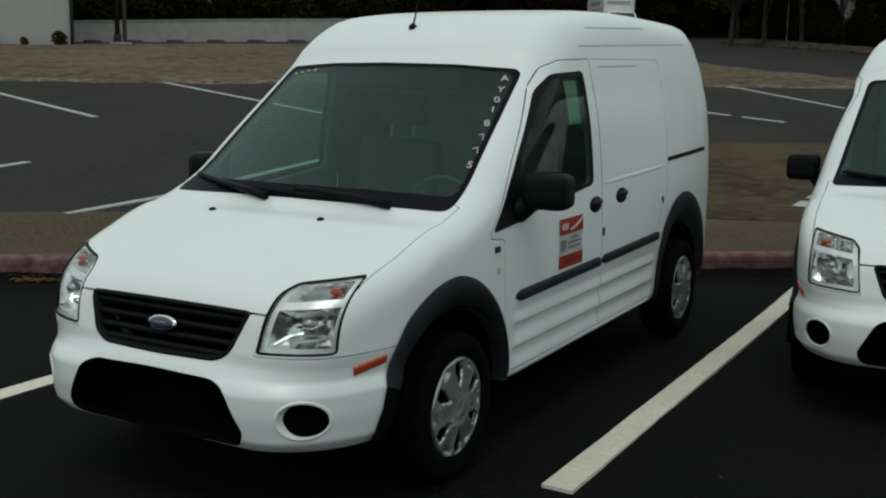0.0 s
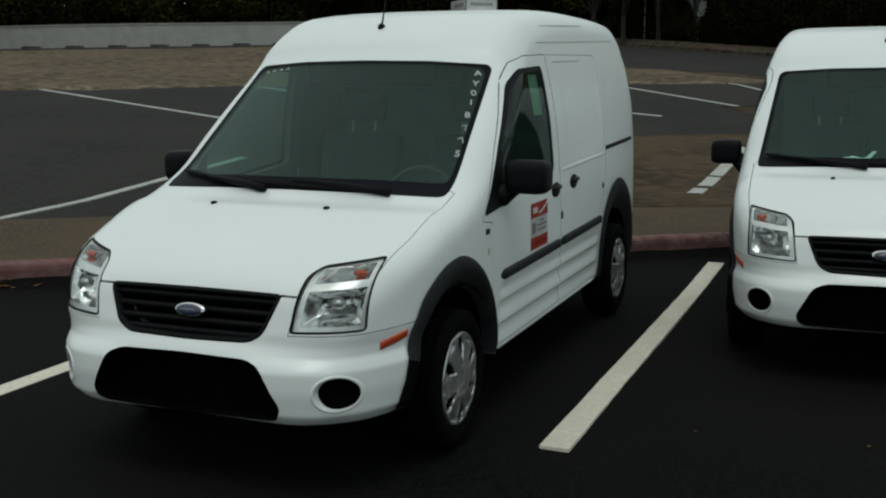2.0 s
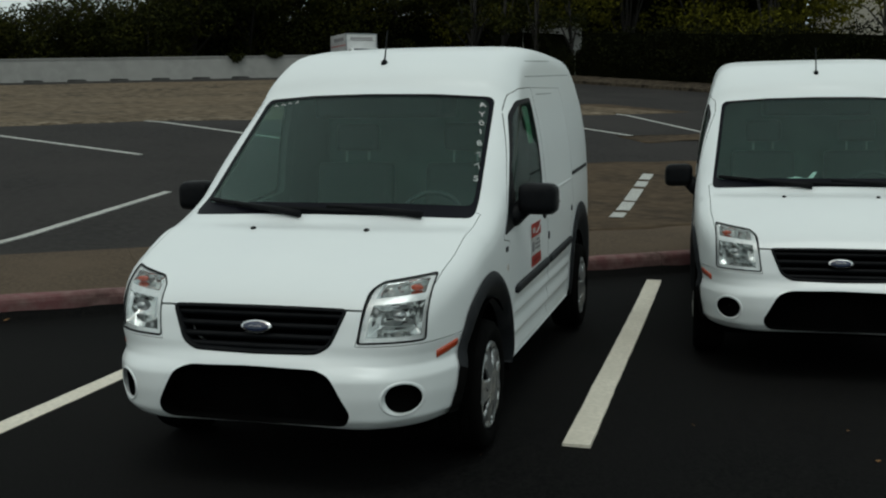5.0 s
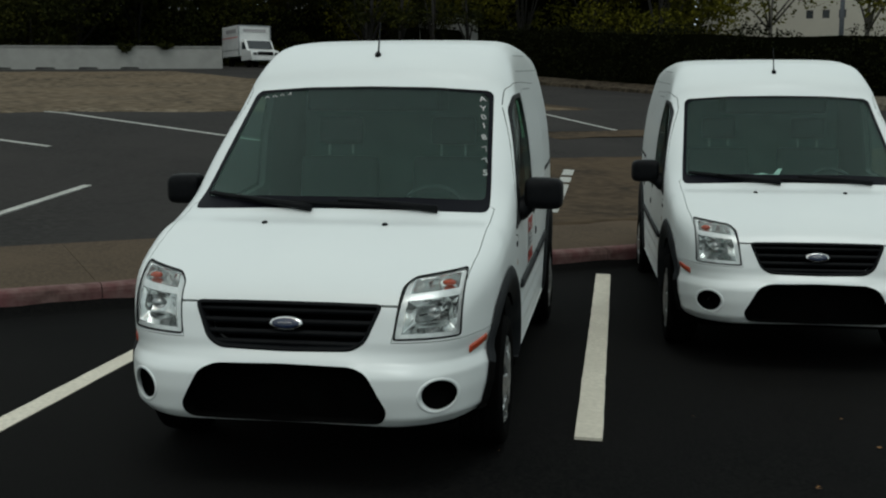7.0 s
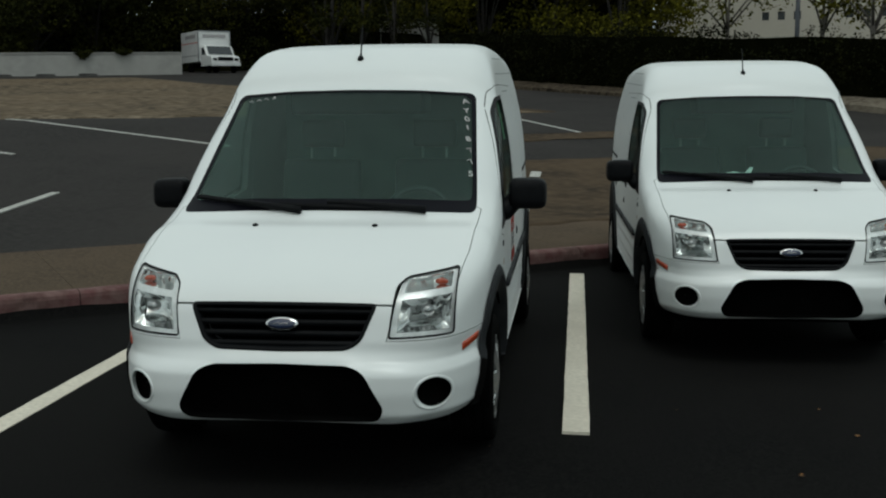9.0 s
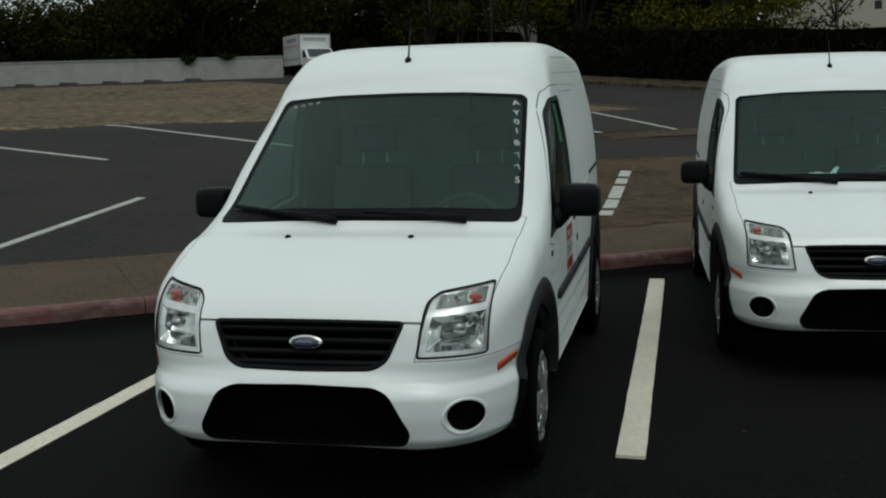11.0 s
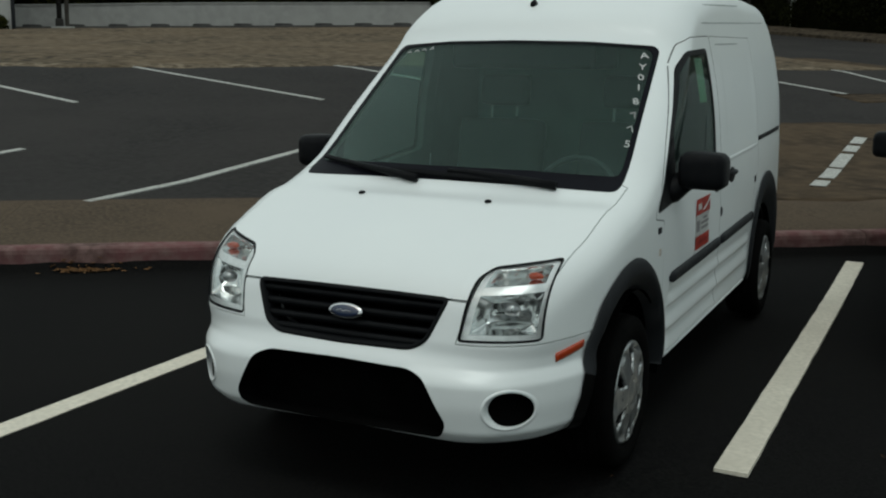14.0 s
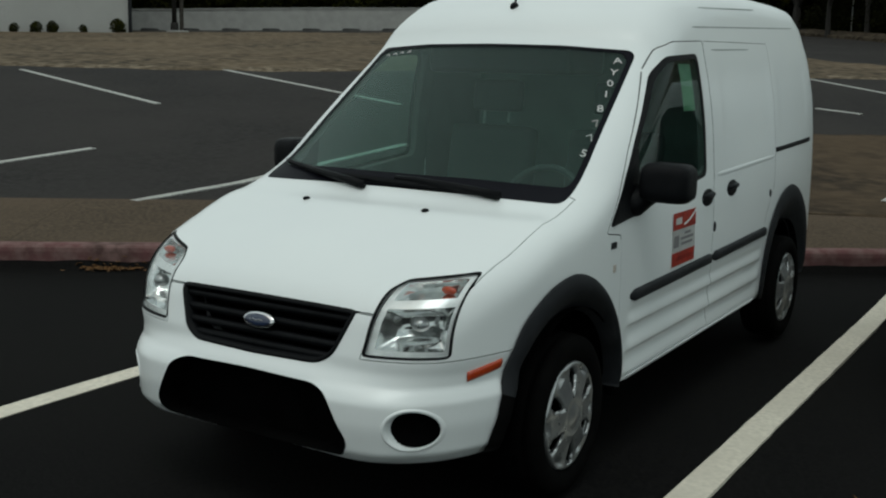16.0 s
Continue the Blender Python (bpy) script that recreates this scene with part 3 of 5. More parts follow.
def offset_poly(pts, d):
    """A polygon (given counter-clockwise) grown by d."""
    p = [Vector(q) for q in pts]
    if sum(a.x * b.y - a.y * b.x for a, b in zip(p, p[1:] + p[:1])) < 0:
        d = -d
    out = []
    for i, q in enumerate(p):
        a, b = (q - p[i - 1]).normalized(), (p[(i + 1) % len(p)] - q).normalized()
        n = Vector((a.y + b.y, -a.x - b.x))
        n.normalize()
        k = max(.35, n.dot(Vector((a.y, -a.x))))
        out.append(tuple(q + n * d / k))
    return out


def prism(bm, pts, axis, lo, hi):
    """A closed prism of an outline. axis y: (x, z) outline; x: (y, z) outline; z: (x, y) outline."""
    at = {"y": lambda a, b, c: (a, c, b), "x": lambda a, b, c: (c, a, b), "z": lambda a, b, c: (a, b, c)}[axis]
    ends = [[bm.verts.new(at(a, b, c)) for a, b in pts] for c in (lo, hi)]
    n = len(pts)
    faces = [bm.faces.new(ends[0]), bm.faces.new(ends[1][::-1])]
    for i in range(n):
        faces.append(bm.faces.new((ends[0][(i + 1) % n], ends[0][i], ends[1][i], ends[1][(i + 1) % n])))
    bmesh.ops.recalc_face_normals(bm, faces=faces)


def prisms(*specs):
    bm = bmesh.new()
    for pts, axis, lo, hi in specs:
        prism(bm, pts, axis, lo, hi)
    me = bpy.data.meshes.new("cutter")
    bm.to_mesh(me)
    bm.free()
    return me


def open_edges(me):
    """How many edges don't join two faces."""
    bm = bmesh.new()
    bm.from_mesh(me)
    n = sum(not e.is_manifold for e in bm.edges)
    bm.free()
    return n


def carve(me, cutter, operation="DIFFERENCE"):
    """Boolean of two meshes; the temporary objects go away again. A cut that grazes an edge is tried again a hair aside."""
    best = None
    for shift, solver in ((0, "MANIFOLD"), (0, "EXACT"), (.0004, "MANIFOLD"), (-.0005, "EXACT"), (.0011, "EXACT")):
        a, b = new("carved", me), new("carver", cutter)
        b.matrix_world = Matrix.Translation((shift * .7, shift, shift * 1.3))
        mod = a.modifiers.new("carve", "BOOLEAN")
        mod.operation, mod.object, mod.solver = operation, b, solver
        bpy.context.view_layer.update()
        out = bpy.data.meshes.new_from_object(a.evaluated_get(bpy.context.evaluated_depsgraph_get()))
        for o in (a, b):
            bpy.data.objects.remove(o)
        small = len(out.vertices) < (.5 * len(me.vertices) if operation == "DIFFERENCE" else 20)
        score = (small, open_edges(out))
        if best is None or score < best[0]:
            best = (score, out)
        if score == (False, 0):
            break
    return best[1]


def islands(me):
    """Splits a mesh into its loose pieces, each a bmesh."""
    bm = bmesh.new()
    bm.from_mesh(me)
    bm.verts.ensure_lookup_table()
    seen, out = set(), []
    for v in bm.verts:
        if v.index in seen:
            continue
        stack, group = [v], []
        seen.add(v.index)
        while stack:
            w = stack.pop()
            group.append(w)
            for e in w.link_edges:
                o = e.other_vert(w)
                if o.index not in seen:
                    seen.add(o.index)
                    stack.append(o)
        piece, new_of = bmesh.new(), {}
        for w in group:
            new_of[w.index] = piece.verts.new(w.co)
        for f in {f for w in group for f in w.link_faces}:
            corner = [new_of[w.index] for w in f.verts]
            if piece.faces.get(corner) is None:
                piece.faces.new(corner)
        out.append(piece)
    bm.free()
    return out


def centre(bm):
    c = Vector()
    for v in bm.verts:
        c += v.co
    return c / max(1, len(bm.verts))


def skin_normals(me):
    """Shades the outer skin by the true form, and cut edges sharp."""
    n = len(me.loops)
    vi = np.zeros(n, int)
    me.loops.foreach_get("vertex_index", vi)
    co = np.zeros(len(me.vertices) * 3)
    me.vertices.foreach_get("co", co)
    co = co.reshape(-1, 3)
    fn = np.repeat([tuple(p.normal) for p in me.polygons], [p.loop_total for p in me.polygons], 0)
    g = 0
    for shape, e in ((body_plain, .022), (body_relief, .009)):
        rows = []
        for k in range(3):
            d = np.eye(3)[k] * e
            rows.append((shape(*(co + d).T) - shape(*(co - d).T)) / (2 * e))
        g = g + np.stack(rows, 1)
    g /= np.linalg.norm(g, axis=1, keepdims=True) + 1e-9
    deep = body_dist(*co.T)
    ln = g[vi]
    dot = (ln * fn).sum(1)
    keep = np.abs(deep[vi]) < .016
    start = [p.loop_start for p in me.polygons]
    count = [p.loop_total for p in me.polygons]
    skin = np.repeat(np.maximum.reduceat(np.abs(deep[vi]), start) < .0025, count)
    out = np.where(((keep & (dot > .8)) | skin)[:, None], ln, np.where((keep & (dot < -.8))[:, None], -ln, fn))
    me.polygons.foreach_set("use_smooth", [True] * len(me.polygons))
    me.normals_split_custom_set(out.tolist())


def skin_part(name, bm, material, parent, label="", lining=None):
    """A piece of the skin; lining is the trim of its cabin side."""
    bmesh.ops.remove_doubles(bm, verts=bm.verts, dist=.0007)
    bmesh.ops.dissolve_degenerate(bm, edges=bm.edges, dist=.0007)
    ob = part(name, bm, material if lining is None else [material, lining], parent, label)
    if lining is not None:
        mid = np.array([tuple(p.center) for p in ob.data.polygons])
        inside = (body_dist(*mid.T) < -.009) & (mid[:, 1] > .82) & (mid[:, 2] > .74)
        ob.data.polygons.foreach_set("material_index", inside.astype(np.int32))
    skin_normals(ob.data)
    return ob


def round_poly(pts, r, seg=4):
    """Rounds the corners of an outline."""
    out = []
    n = len(pts)
    for i in range(n):
        a, b, c = Vector(pts[i - 1]), Vector(pts[i]), Vector(pts[(i + 1) % n])
        k = min(r, (a - b).length * .45, (c - b).length * .45)
        p, q = b + (a - b).normalized() * k, b + (c - b).normalized() * k
        for s in range(seg + 1):
            t = s / seg
            out.append(tuple((1 - t) ** 2 * p + 2 * t * (1 - t) * b + t * t * q))
    return out


def dense(pts, step=.015):
    """An outline with points added along its straight sides."""
    out = []
    for a, b in zip(pts, pts[1:] + pts[:1]):
        n = max(1, int(math.dist(a, b) / step))
        out += [(a[0] + (b[0] - a[0]) * i / n, a[1] + (b[1] - a[1]) * i / n) for i in range(n)]
    return out


def both(pts):
    """A symmetric outline from its +x half, given from the centre line round to the centre line."""
    return pts + [(-a, b) for a, b in reversed(pts) if a > 0]


def flip(pts):
    return [(-a, b) for a, b in reversed(pts)]


WINDSCREEN = round_poly(both([(0, 1.117), (.35, 1.113), (.735, 1.098), (.668, 1.66), (.64, 1.682), (.35, 1.70), (0, 1.705)]), .035)
SIDEWIN = round_poly([(1.105, .995), (1.55, 1.05), (2.252, 1.112), (2.245, 1.68), (1.86, 1.662), (1.70, 1.585), (1.40, 1.305)], .045)
GRILLE = round_poly(both([(0, .612), (.28, .617), (.335, .65), (.40, .803), (.2, .806), (0, .807)]), .03)
LOWGRILLE = round_poly(both([(0, .316), (.405, .324), (.436, .38), (.352, .535), (.285, .562), (0, .568)]), .03)
LAMP = round_poly([(.443, .662), (.708, .668), (.716, .930), (.508, .900), (.468, .868)], .018)
FOG = [(.629 + .068 * math.cos(a), .438 + .064 * math.sin(a)) for a in np.arange(24) / 24 * 2 * math.pi]
DOOR = round_poly([(1.245, .365), (1.222, .96), (1.085, .98), (1.355, 1.282), (1.69, 1.60), (1.82, 1.69), (1.95, 1.724), (2.345, 1.738), (2.36, 1.1), (2.37, .365)], .02)
SLIDER = round_poly([(2.378, .365), (2.368, 1.1), (2.353, 1.738), (3.46, 1.752), (3.47, .98), (3.31, .80), (3.26, .365)], .03)
BONNET = [(-.715, .30), (-.738, .515), (-.752, .98), (.752, .98), (.738, .515), (.715, .30), (.62, -.1), (-.62, -.1)]
BUMPER = both([(0, .11), (.93, .113), (.931, .6605), (.71, .6555), (.436, .651), (.468, .7905), (0, .7945)])
WHEELS = [(.738, .855), (.775, 3.82)]

outer = solid(ray_grid(body_dist, 116, 230, .50, 4.25, .70, 1.02, front=.30))
cavity = solid(ray_grid(lambda x, y, z: np.maximum(np.maximum(body_dist(x, y, z) + .04, .80 - y), np.maximum(.73 - z, y - 3.2)), 40, 60, 1.0, 3.0, 1.0, 1.1))
thin = carve(solid(ray_grid(lambda x, y, z: body_dist(x, y, z) + .003, 96, 170, .50, 4.25, .70, 1.02)),
             solid(ray_grid(lambda x, y, z: body_dist(x, y, z) + .008, 96, 170, .50, 4.25, .70, 1.02)))
thin2 = carve(solid(ray_grid(lambda x, y, z: body_dist(x, y, z) + .0003, 96, 170, .50, 4.25, .70, 1.02)),
              solid(ray_grid(lambda x, y, z: body_dist(x, y, z) + .0024, 96, 170, .50, 4.25, .70, 1.02)))

body_me = carve(outer, cavity)
ARCHES = {.855: ([-4, 5, 32, 52, 74, 94, 112, 131, 147, 166, 176, 184], [.415, .417, .449, .48, .52, .558, .573, .578, .55, .532, .54, .565]),
          3.82: ([-4, 20, 45, 70, 90, 110, 135, 160, 184], [.53, .58, .61, .62, .63, .625, .60, .55, .50])}


def well(cy):
    """Outline of the opening in the body round a wheel."""
    out = []
    for a in (np.arange(56) + .37) / 56 * 360:
        t = a - 360 if a > 270 else a
        r = max(.42, float(np.interp(t, *ARCHES[cy])) - .045) if -4 < t < 192 else .42
        out.append((cy + r * math.cos(radians(a)), .31 + r * math.sin(radians(a))))
    return out


cuts = [(SIDEWIN, "x", .55, 1.2), (SIDEWIN, "x", -1.2, -.55), (GRILLE, "y", -.3, .22), (LOWGRILLE, "y", -.3, .15),
        (LAMP, "y", -.3, .46), (flip(LAMP), "y", -.3, .46), (FOG, "y", -.3, .24), (flip(FOG), "y", -.3, .24)]
for wx, wy in WHEELS:
    cuts += [(well(wy), "x", .5, 1.2), (well(wy), "x", -1.2, -.5)]
for cut in [(WINDSCREEN, "y", .7, 2.4)] + cuts:
    body_me = carve(body_me, prisms(cut))

panels = [(BONNET, "z", .80, 1.5), (DOOR, "x", .45, 1.2), (DOOR, "x", -1.2, -.45), (SLIDER, "x", .45, 1.2), (SLIDER, "x", -1.2, -.45), (BUMPER, "y", -.31, .463)]
pieces = [islands(carve(body_me, prisms(p), "INTERSECT")) for p in panels]
pieces = [max(g, key=lambda b: len(b.faces)) for g in pieces]
grown = [(offset_poly(p, .0025 if p is SLIDER else .004), a, lo - (.005 if a == "z" else 0), hi + (.004 if a == "y" else 0)) for p, a, lo, hi in panels]
for cut in grown:
    body_me = carve(body_me, prisms(cut))

van = tagged(new("van"), "white high-roof panel van parked on the asphalt bay", "van", "parked vans")
bm = bmesh.new()
bm.from_mesh(body_me)
skin_part("body", bm, PAINT, van, lining=TRIM)
doors = {}
for piece in pieces:
    c = centre(piece)
    if len(piece.verts) < 12:
        piece.free()
        continue
    if c.y < .9 and c.z > .8:
        bonnet = skin_part("bonnet", piece, PAINT, van)
    elif c.y < .9:
        bumper = skin_part("front_bumper", piece, PAINT, van)
    else:
        kind = "front_door" if c.y < 2.36 else "sliding_door"
        doors[kind, c.x > 0] = skin_part(kind, piece, PAINT, van, lining=TRIM)

# glass panes, with a black band round the edge
for piece in islands(carve(thin, prisms((offset_poly(WINDSCREEN, -.002), "y", .7, 2.4)), "INTERSECT")) + islands(carve(thin, prisms((offset_poly(SIDEWIN, -.002), "x", .5, 1.2), (offset_poly(SIDEWIN, -.002), "x", -1.2, -.5),
                                        (offset_poly(LAMP, -.003), "y", -.3, .46), (offset_poly(flip(LAMP), -.003), "y", -.3, .46)), "INTERSECT")):
    c = centre(piece)
    if c.y < .6:
        lens = skin_part("headlight_lens", piece, LENS, van, "clear headlight lens")
        lens.visible_shadow = False
    elif abs(c.x) < .2:
        screen = skin_part("windscreen", piece, GLASS, van, "dark tinted windscreen")
        screen.visible_shadow = False
    else:
        pane = skin_part("side_window", piece, SIDEGLASS, doors["front_door", c.x > 0], "tinted side window")
        pane.visible_shadow = False
WS_IN = round_poly(both([(0, 1.168), (.35, 1.166), (.706, 1.150), (.647, 1.642), (.613, 1.670), (.35, 1.689), (0, 1.694)]), .03)
SW_IN = round_poly([(1.385, 1.24), (1.40, 1.055), (2.225, 1.128), (2.22, 1.655), (1.875, 1.638), (1.72, 1.565), (1.43, 1.30)], .04)
bands = carve(carve(thin2, prisms((offset_poly(WINDSCREEN, -.001), "y", .7, 2.4)), "INTERSECT"), prisms((WS_IN, "y", .6, 2.5)))
seals = carve(thin2, prisms((offset_poly(SIDEWIN, -.001), "x", .5, 1.2), (offset_poly(SIDEWIN, -.001), "x", -1.2, -.5)), "INTERSECT")
seals = carve(seals, prisms((SW_IN, "x", .45, 1.3), (SW_IN, "x", -1.3, -.45)))
for piece in islands(bands) + islands(seals):
    c = centre(piece)
    if abs(c.x) < .2:
        skin_part("edge_band", piece, FRIT, screen, "black band round the glass")
    else:
        skin_part("window_seal", piece, BLACK, doors["front_door", c.x > 0], "black window seal")


# ---- pieces laid on the skin ----
class Table:
    """Looks up one coordinate of the skin from the two others."""

    def __init__(self, find, a0, a1, na, b0, b1, nb):
        self.r = a0, (a1 - a0) / (na - 1), na, b0, (b1 - b0) / (nb - 1), nb
        A, B = np.meshgrid(np.linspace(a0, a1, na), np.linspace(b0, b1, nb), indexing="ij")
        self.t = find(A, B).tolist()

    def __call__(self, a, b):
        a0, ha, na, b0, hb, nb = self.r
        s, t = min(max((a - a0) / ha, 0), na - 1.001), min(max((b - b0) / hb, 0), nb - 1.001)
        i, j = int(s), int(t)
        s, t = s - i, t - j
        g = self.t
        return (g[i][j] * (1 - s) + g[i + 1][j] * s) * (1 - t) + (g[i][j + 1] * (1 - s) + g[i + 1][j + 1] * s) * t


SIDE_T = Table(lambda a, b: hit_body(0 * a, a, b, 0 * a + 1, 0 * a, 0 * a, far=1.5)[0], 0.0, 4.6, 231, .28, 2.0, 173)
FRONT_T = Table(lambda a, b: hit_body(a, 0 * a + .55, b, 0 * a, 0 * a - 1, 0 * a, far=1.0)[1], 0, .80, 81, .28, .98, 71)
TOP_T = Table(lambda a, b: hit_body(a, b, 0 * a + .75, 0 * a, 0 * a, 0 * a + 1, far=2.0)[2], 0, .7, 36, .3, 4.2, 196)
SCREEN_T = Table(lambda a, b: hit_body(a, 0 * a + 2.4, b, 0 * a, 0 * a - 1, 0 * a, far=2.2)[1], 0, .76, 77, 1.08, 1.75, 68)


def side_x(y, z):
    return SIDE_T(y, z)


def front_y(x, z):
    return FRONT_T(abs(x), z)


def top_z(x, y):
    return TOP_T(abs(x), y)


def strip_on_side(name, y0, z0, y1, z1, h, thick, material, parent, sgn=1, n=24, label="", ends=.02):
    """A bar of rounded section along the van's side."""
    bm = bmesh.new()
    rows = []
    prof = [(-.5, -.004), (-.5, .5), (-.4, .9), (-.15, 1), (.15, 1), (.4, .9), (.5, .5), (.5, -.004)]
    for i in range(n + 1):
        t = i / n
        s = min(1, math.sqrt(max(0, min(t, 1 - t) * math.hypot(y1 - y0, z1 - z0) / ends))) if ends else 1
        y, z = y0 + (y1 - y0) * t, z0 + (z1 - z0) * t
        row = []
        for a, o in prof:
            zz = z + a * h * (.35 + .65 * s)
            x = side_x(y, zz) + o * thick * s - .001
            row.append((sgn * x, y, zz))
        rows.append(row if sgn > 0 else row[::-1])
    r = grid_mesh(bm, rows)
    bm.faces.new(r[0])
    bm.faces.new(r[-1][::-1])
    bmesh.ops.recalc_face_normals(bm, faces=bm.faces)
    return part(name, bm, material, parent, label, smooth=True)


def flare(cy, cz, angles, radii, inner, sgn, lo=None, hi=None, material=None, name="wheel_arch_flare", label="dark grey plastic arch flare"):
    """The dark plastic rim round a wheel opening."""
    bm = bmesh.new()
    rows = []
    for th in np.linspace(angles[0] if lo is None else lo, angles[-1] if hi is None else hi, 40):
        ro = float(np.interp(th, angles, radii))
        c, s = math.cos(radians(th)), math.sin(radians(th))
        row = []
        for k, out in ((0, -.004), (0, .008), (.05, .014), (.16, .019), (.30, .021), (.42, .017), (.56, .004), (.74, -.018), (1, -.055)):
            r = ro + (inner - ro) * k
            if r > max(.42, ro - .045) - .007:
                out = max(out, .007)
            y, z = cy + r * c, max(.325, cz + r * s)
            x = side_x(y, max(z, .34))
            row.append((sgn * (x + out), y, z))
        rows.append(row if sgn < 0 else row[::-1])
    grid_mesh(bm, rows)
    bmesh.ops.recalc_face_normals(bm, faces=bm.faces)
    return part(name, bm, material or GREYPL, van, label, smooth=True)


for sgn in (1, -1):
    flare(.855, .31, *ARCHES[.855], .40, sgn, hi=157)
    # the flare's lower front end, its shade painted on as near-black
    flare(.855, .31, *ARCHES[.855], .40, sgn, lo=157, material=RUBBER, name="flare_shade_end", label="lower flare end, blackened to stand in for shade")
    flare(3.82, .31, *ARCHES[3.82], .41, sgn)
    front, slide = doors["front_door", sgn > 0], doors["sliding_door", sgn > 0]
    strip_on_side("side_moulding", 1.335, .689, 2.3695, .7042, .048, .02, GREYPL, front, sgn, label="dark grey rubbing strip", ends=.004)
    strip_on_side("side_moulding", 2.3765, .7043, 3.33, .72, .048, .02, GREYPL, slide, sgn, label="dark grey rubbing strip", ends=.004)
    strip_on_side("door_rail", 3.48, 1.163, 4.30, 1.185, .026, .006, BLACK, van, sgn, label="black sliding door rail", ends=0)
    strip_on_side("sill", 1.30, .336, 3.27, .339, .026, .012, PAINT, van, sgn, ends=.05)
    # thin grey strips paint the shade line of each pressed crease
    for y0, z0, y1, z1 in ((2.38, 1.897, 3.35, 1.935), (2.20, 1.80, 4.12, 1.862), (2.44, 1.70, 3.12, 1.715)):
        strip_on_side("pressed_crease", y0, z0, y1, z1, .007, .002, CREASESHADE, van if y0 < 2.36 or z0 > 1.74 else slide, sgn, label="thin grey strip painted as a crease's shade line", ends=.1)
    strip_on_side("waist_crease", 2.40, 1.105, 3.45, 1.13, .02, .004, PAINT, slide, sgn, ends=.1)
    for y, z, owner in ((2.275, 1.005, front), (2.655, 1.018, slide)):
        x = side_x(y, z)
        bm = bmesh.new()
        ellipsoid(bm, (sgn * (x - .004), y, z), (.014, .092, .044))
        cup = part("door_handle", bm, BLACK, owner, "black door handle cup", smooth=True)
        bm = bmesh.new()
        tube(bm, [(sgn * (x + .002), y - .064, z + .010), (sgn * (x + .014), y - .03, z + .014), (sgn * (x + .015), y + .03, z + .016), (sgn * (x + .002), y + .066, z + .012)], [.010, .013, .013, .010])
        part("grip", bm, GREYPL, cup, smooth=True)
    for y, z, r, owner in ((2.39, .853, .02, front), (3.375, .928, .017, slide)):
        x = side_x(y, z)
        bm = bmesh.new()
        ellipsoid(bm, (sgn * x, y, z), (.008, r * .7, r * 1.3), u=12, v=8)
        part("lock", bm, BLACK, owner, smooth=True)
    for y, z, w, h, m, nm in ((1.15, .925, .05, .026, GREYPL, "badge"), (1.163, .832, .022, .03, REPEATER, "repeater")):
        x = side_x(y, z)
        bm = bmesh.new()
        box(bm, (sgn * x, y, z), (.008, w, h), .003)
        part(nm, bm, m, van, "small " + nm + " on the wing")
    # side marker on the bumper corner
    bm = bmesh.new()
    rows = []
    for t in np.linspace(0, 1, 10):
        y = .335 + t * .16
        row = []
        for k in (-.5, -.5, -.3, .3, .5, .5):
            z = .596 + t * .026 + k * .033
            x, yy, zz = hit_body(np.array([0.]), np.array([y + .25]), np.array([z]), np.array([.9]), np.array([-.42]), np.array([0.]), far=1.5)
            row.append((sgn * float(x[0]), float(yy[0]), z))
        for i, o in ((0, -.004), (1, .004), (2, .008), (3, .008), (4, .004), (5, -.004)):
            row[i] = (row[i][0] + sgn * o * .9, row[i][1] - o * .42, row[i][2])
        rows.append(row if sgn > 0 else row[::-1])
    r = grid_mesh(bm, rows)
    bm.faces.new(r[0])
    bm.faces.new(r[-1][::-1])
    bmesh.ops.recalc_face_normals(bm, faces=bm.faces)
    part("side_marker", bm, AMBER, bumper, "orange side marker lens", smooth=True)

    # door mirror
    bm = bmesh.new()
    c0 = Vector((sgn * .965, 1.40, 1.157))
    rows = []
    for k, (dy, sx, sz) in enumerate(((-.07, .5, .45), (-.066, .8, .78), (-.052, .94, .93), (-.02, 1, 1), (.03, 1.0, 1.0), (.055, .98, .98), (.058, .9, .88), (.045, .88, .86))):
        row = []
        for t in np.arange(28) / 28 * 2 * math.pi:
            cx, cz = math.cos(t), math.sin(t)
            q = (abs(cx) ** 5 + abs(cz) ** 5) ** (-1 / 5)
            row.append((c0.x + cx * q * .098 * sx, c0.y + dy + .02 * sgn * cx * q * sx, c0.z + cz * q * .080 * sz - .004 * cx * sgn))
        rows.append(row)
    r = grid_mesh(bm, rows, closed=True)
    bm.faces.new(r[0][::-1])
    bmesh.ops.recalc_face_normals(bm, faces=bm.faces)
    shell = part("door_mirror", bm, BLACK, front, "large black door mirror housing", smooth=True)
    bm = bmesh.new()
    got = [bm.verts.new(p) for p in rows[-1]]
    bm.faces.new(got)
    part("mirror_glass", bm, CHROME, shell, "mirror glass")
    bm = bmesh.new()
    tube(bm, [(sgn * .90, 1.40, 1.12), (sgn * .875, 1.39, 1.10), (sgn * .845, 1.37, 1.07), (sgn * .80, 1.35, 1.06)], [.05, .05, .055, .06], seg=12)
    part("mirror_arm", bm, BLACK, shell, smooth=True)
    bm = bmesh.new()
    tri = [(1.13, 1.0), (1.42, 1.025), (1.42, 1.29), (1.40, 1.285)]
    outs = []
    for o in (.004, -.012):
        outs.append([bm.verts.new((sgn * (side_x(y, z) + o), y, z)) for y, z in tri])
    bm.faces.new(outs[0])
    bm.faces.new(outs[1][::-1])
    for i in range(4):
        j = (i + 1) % 4
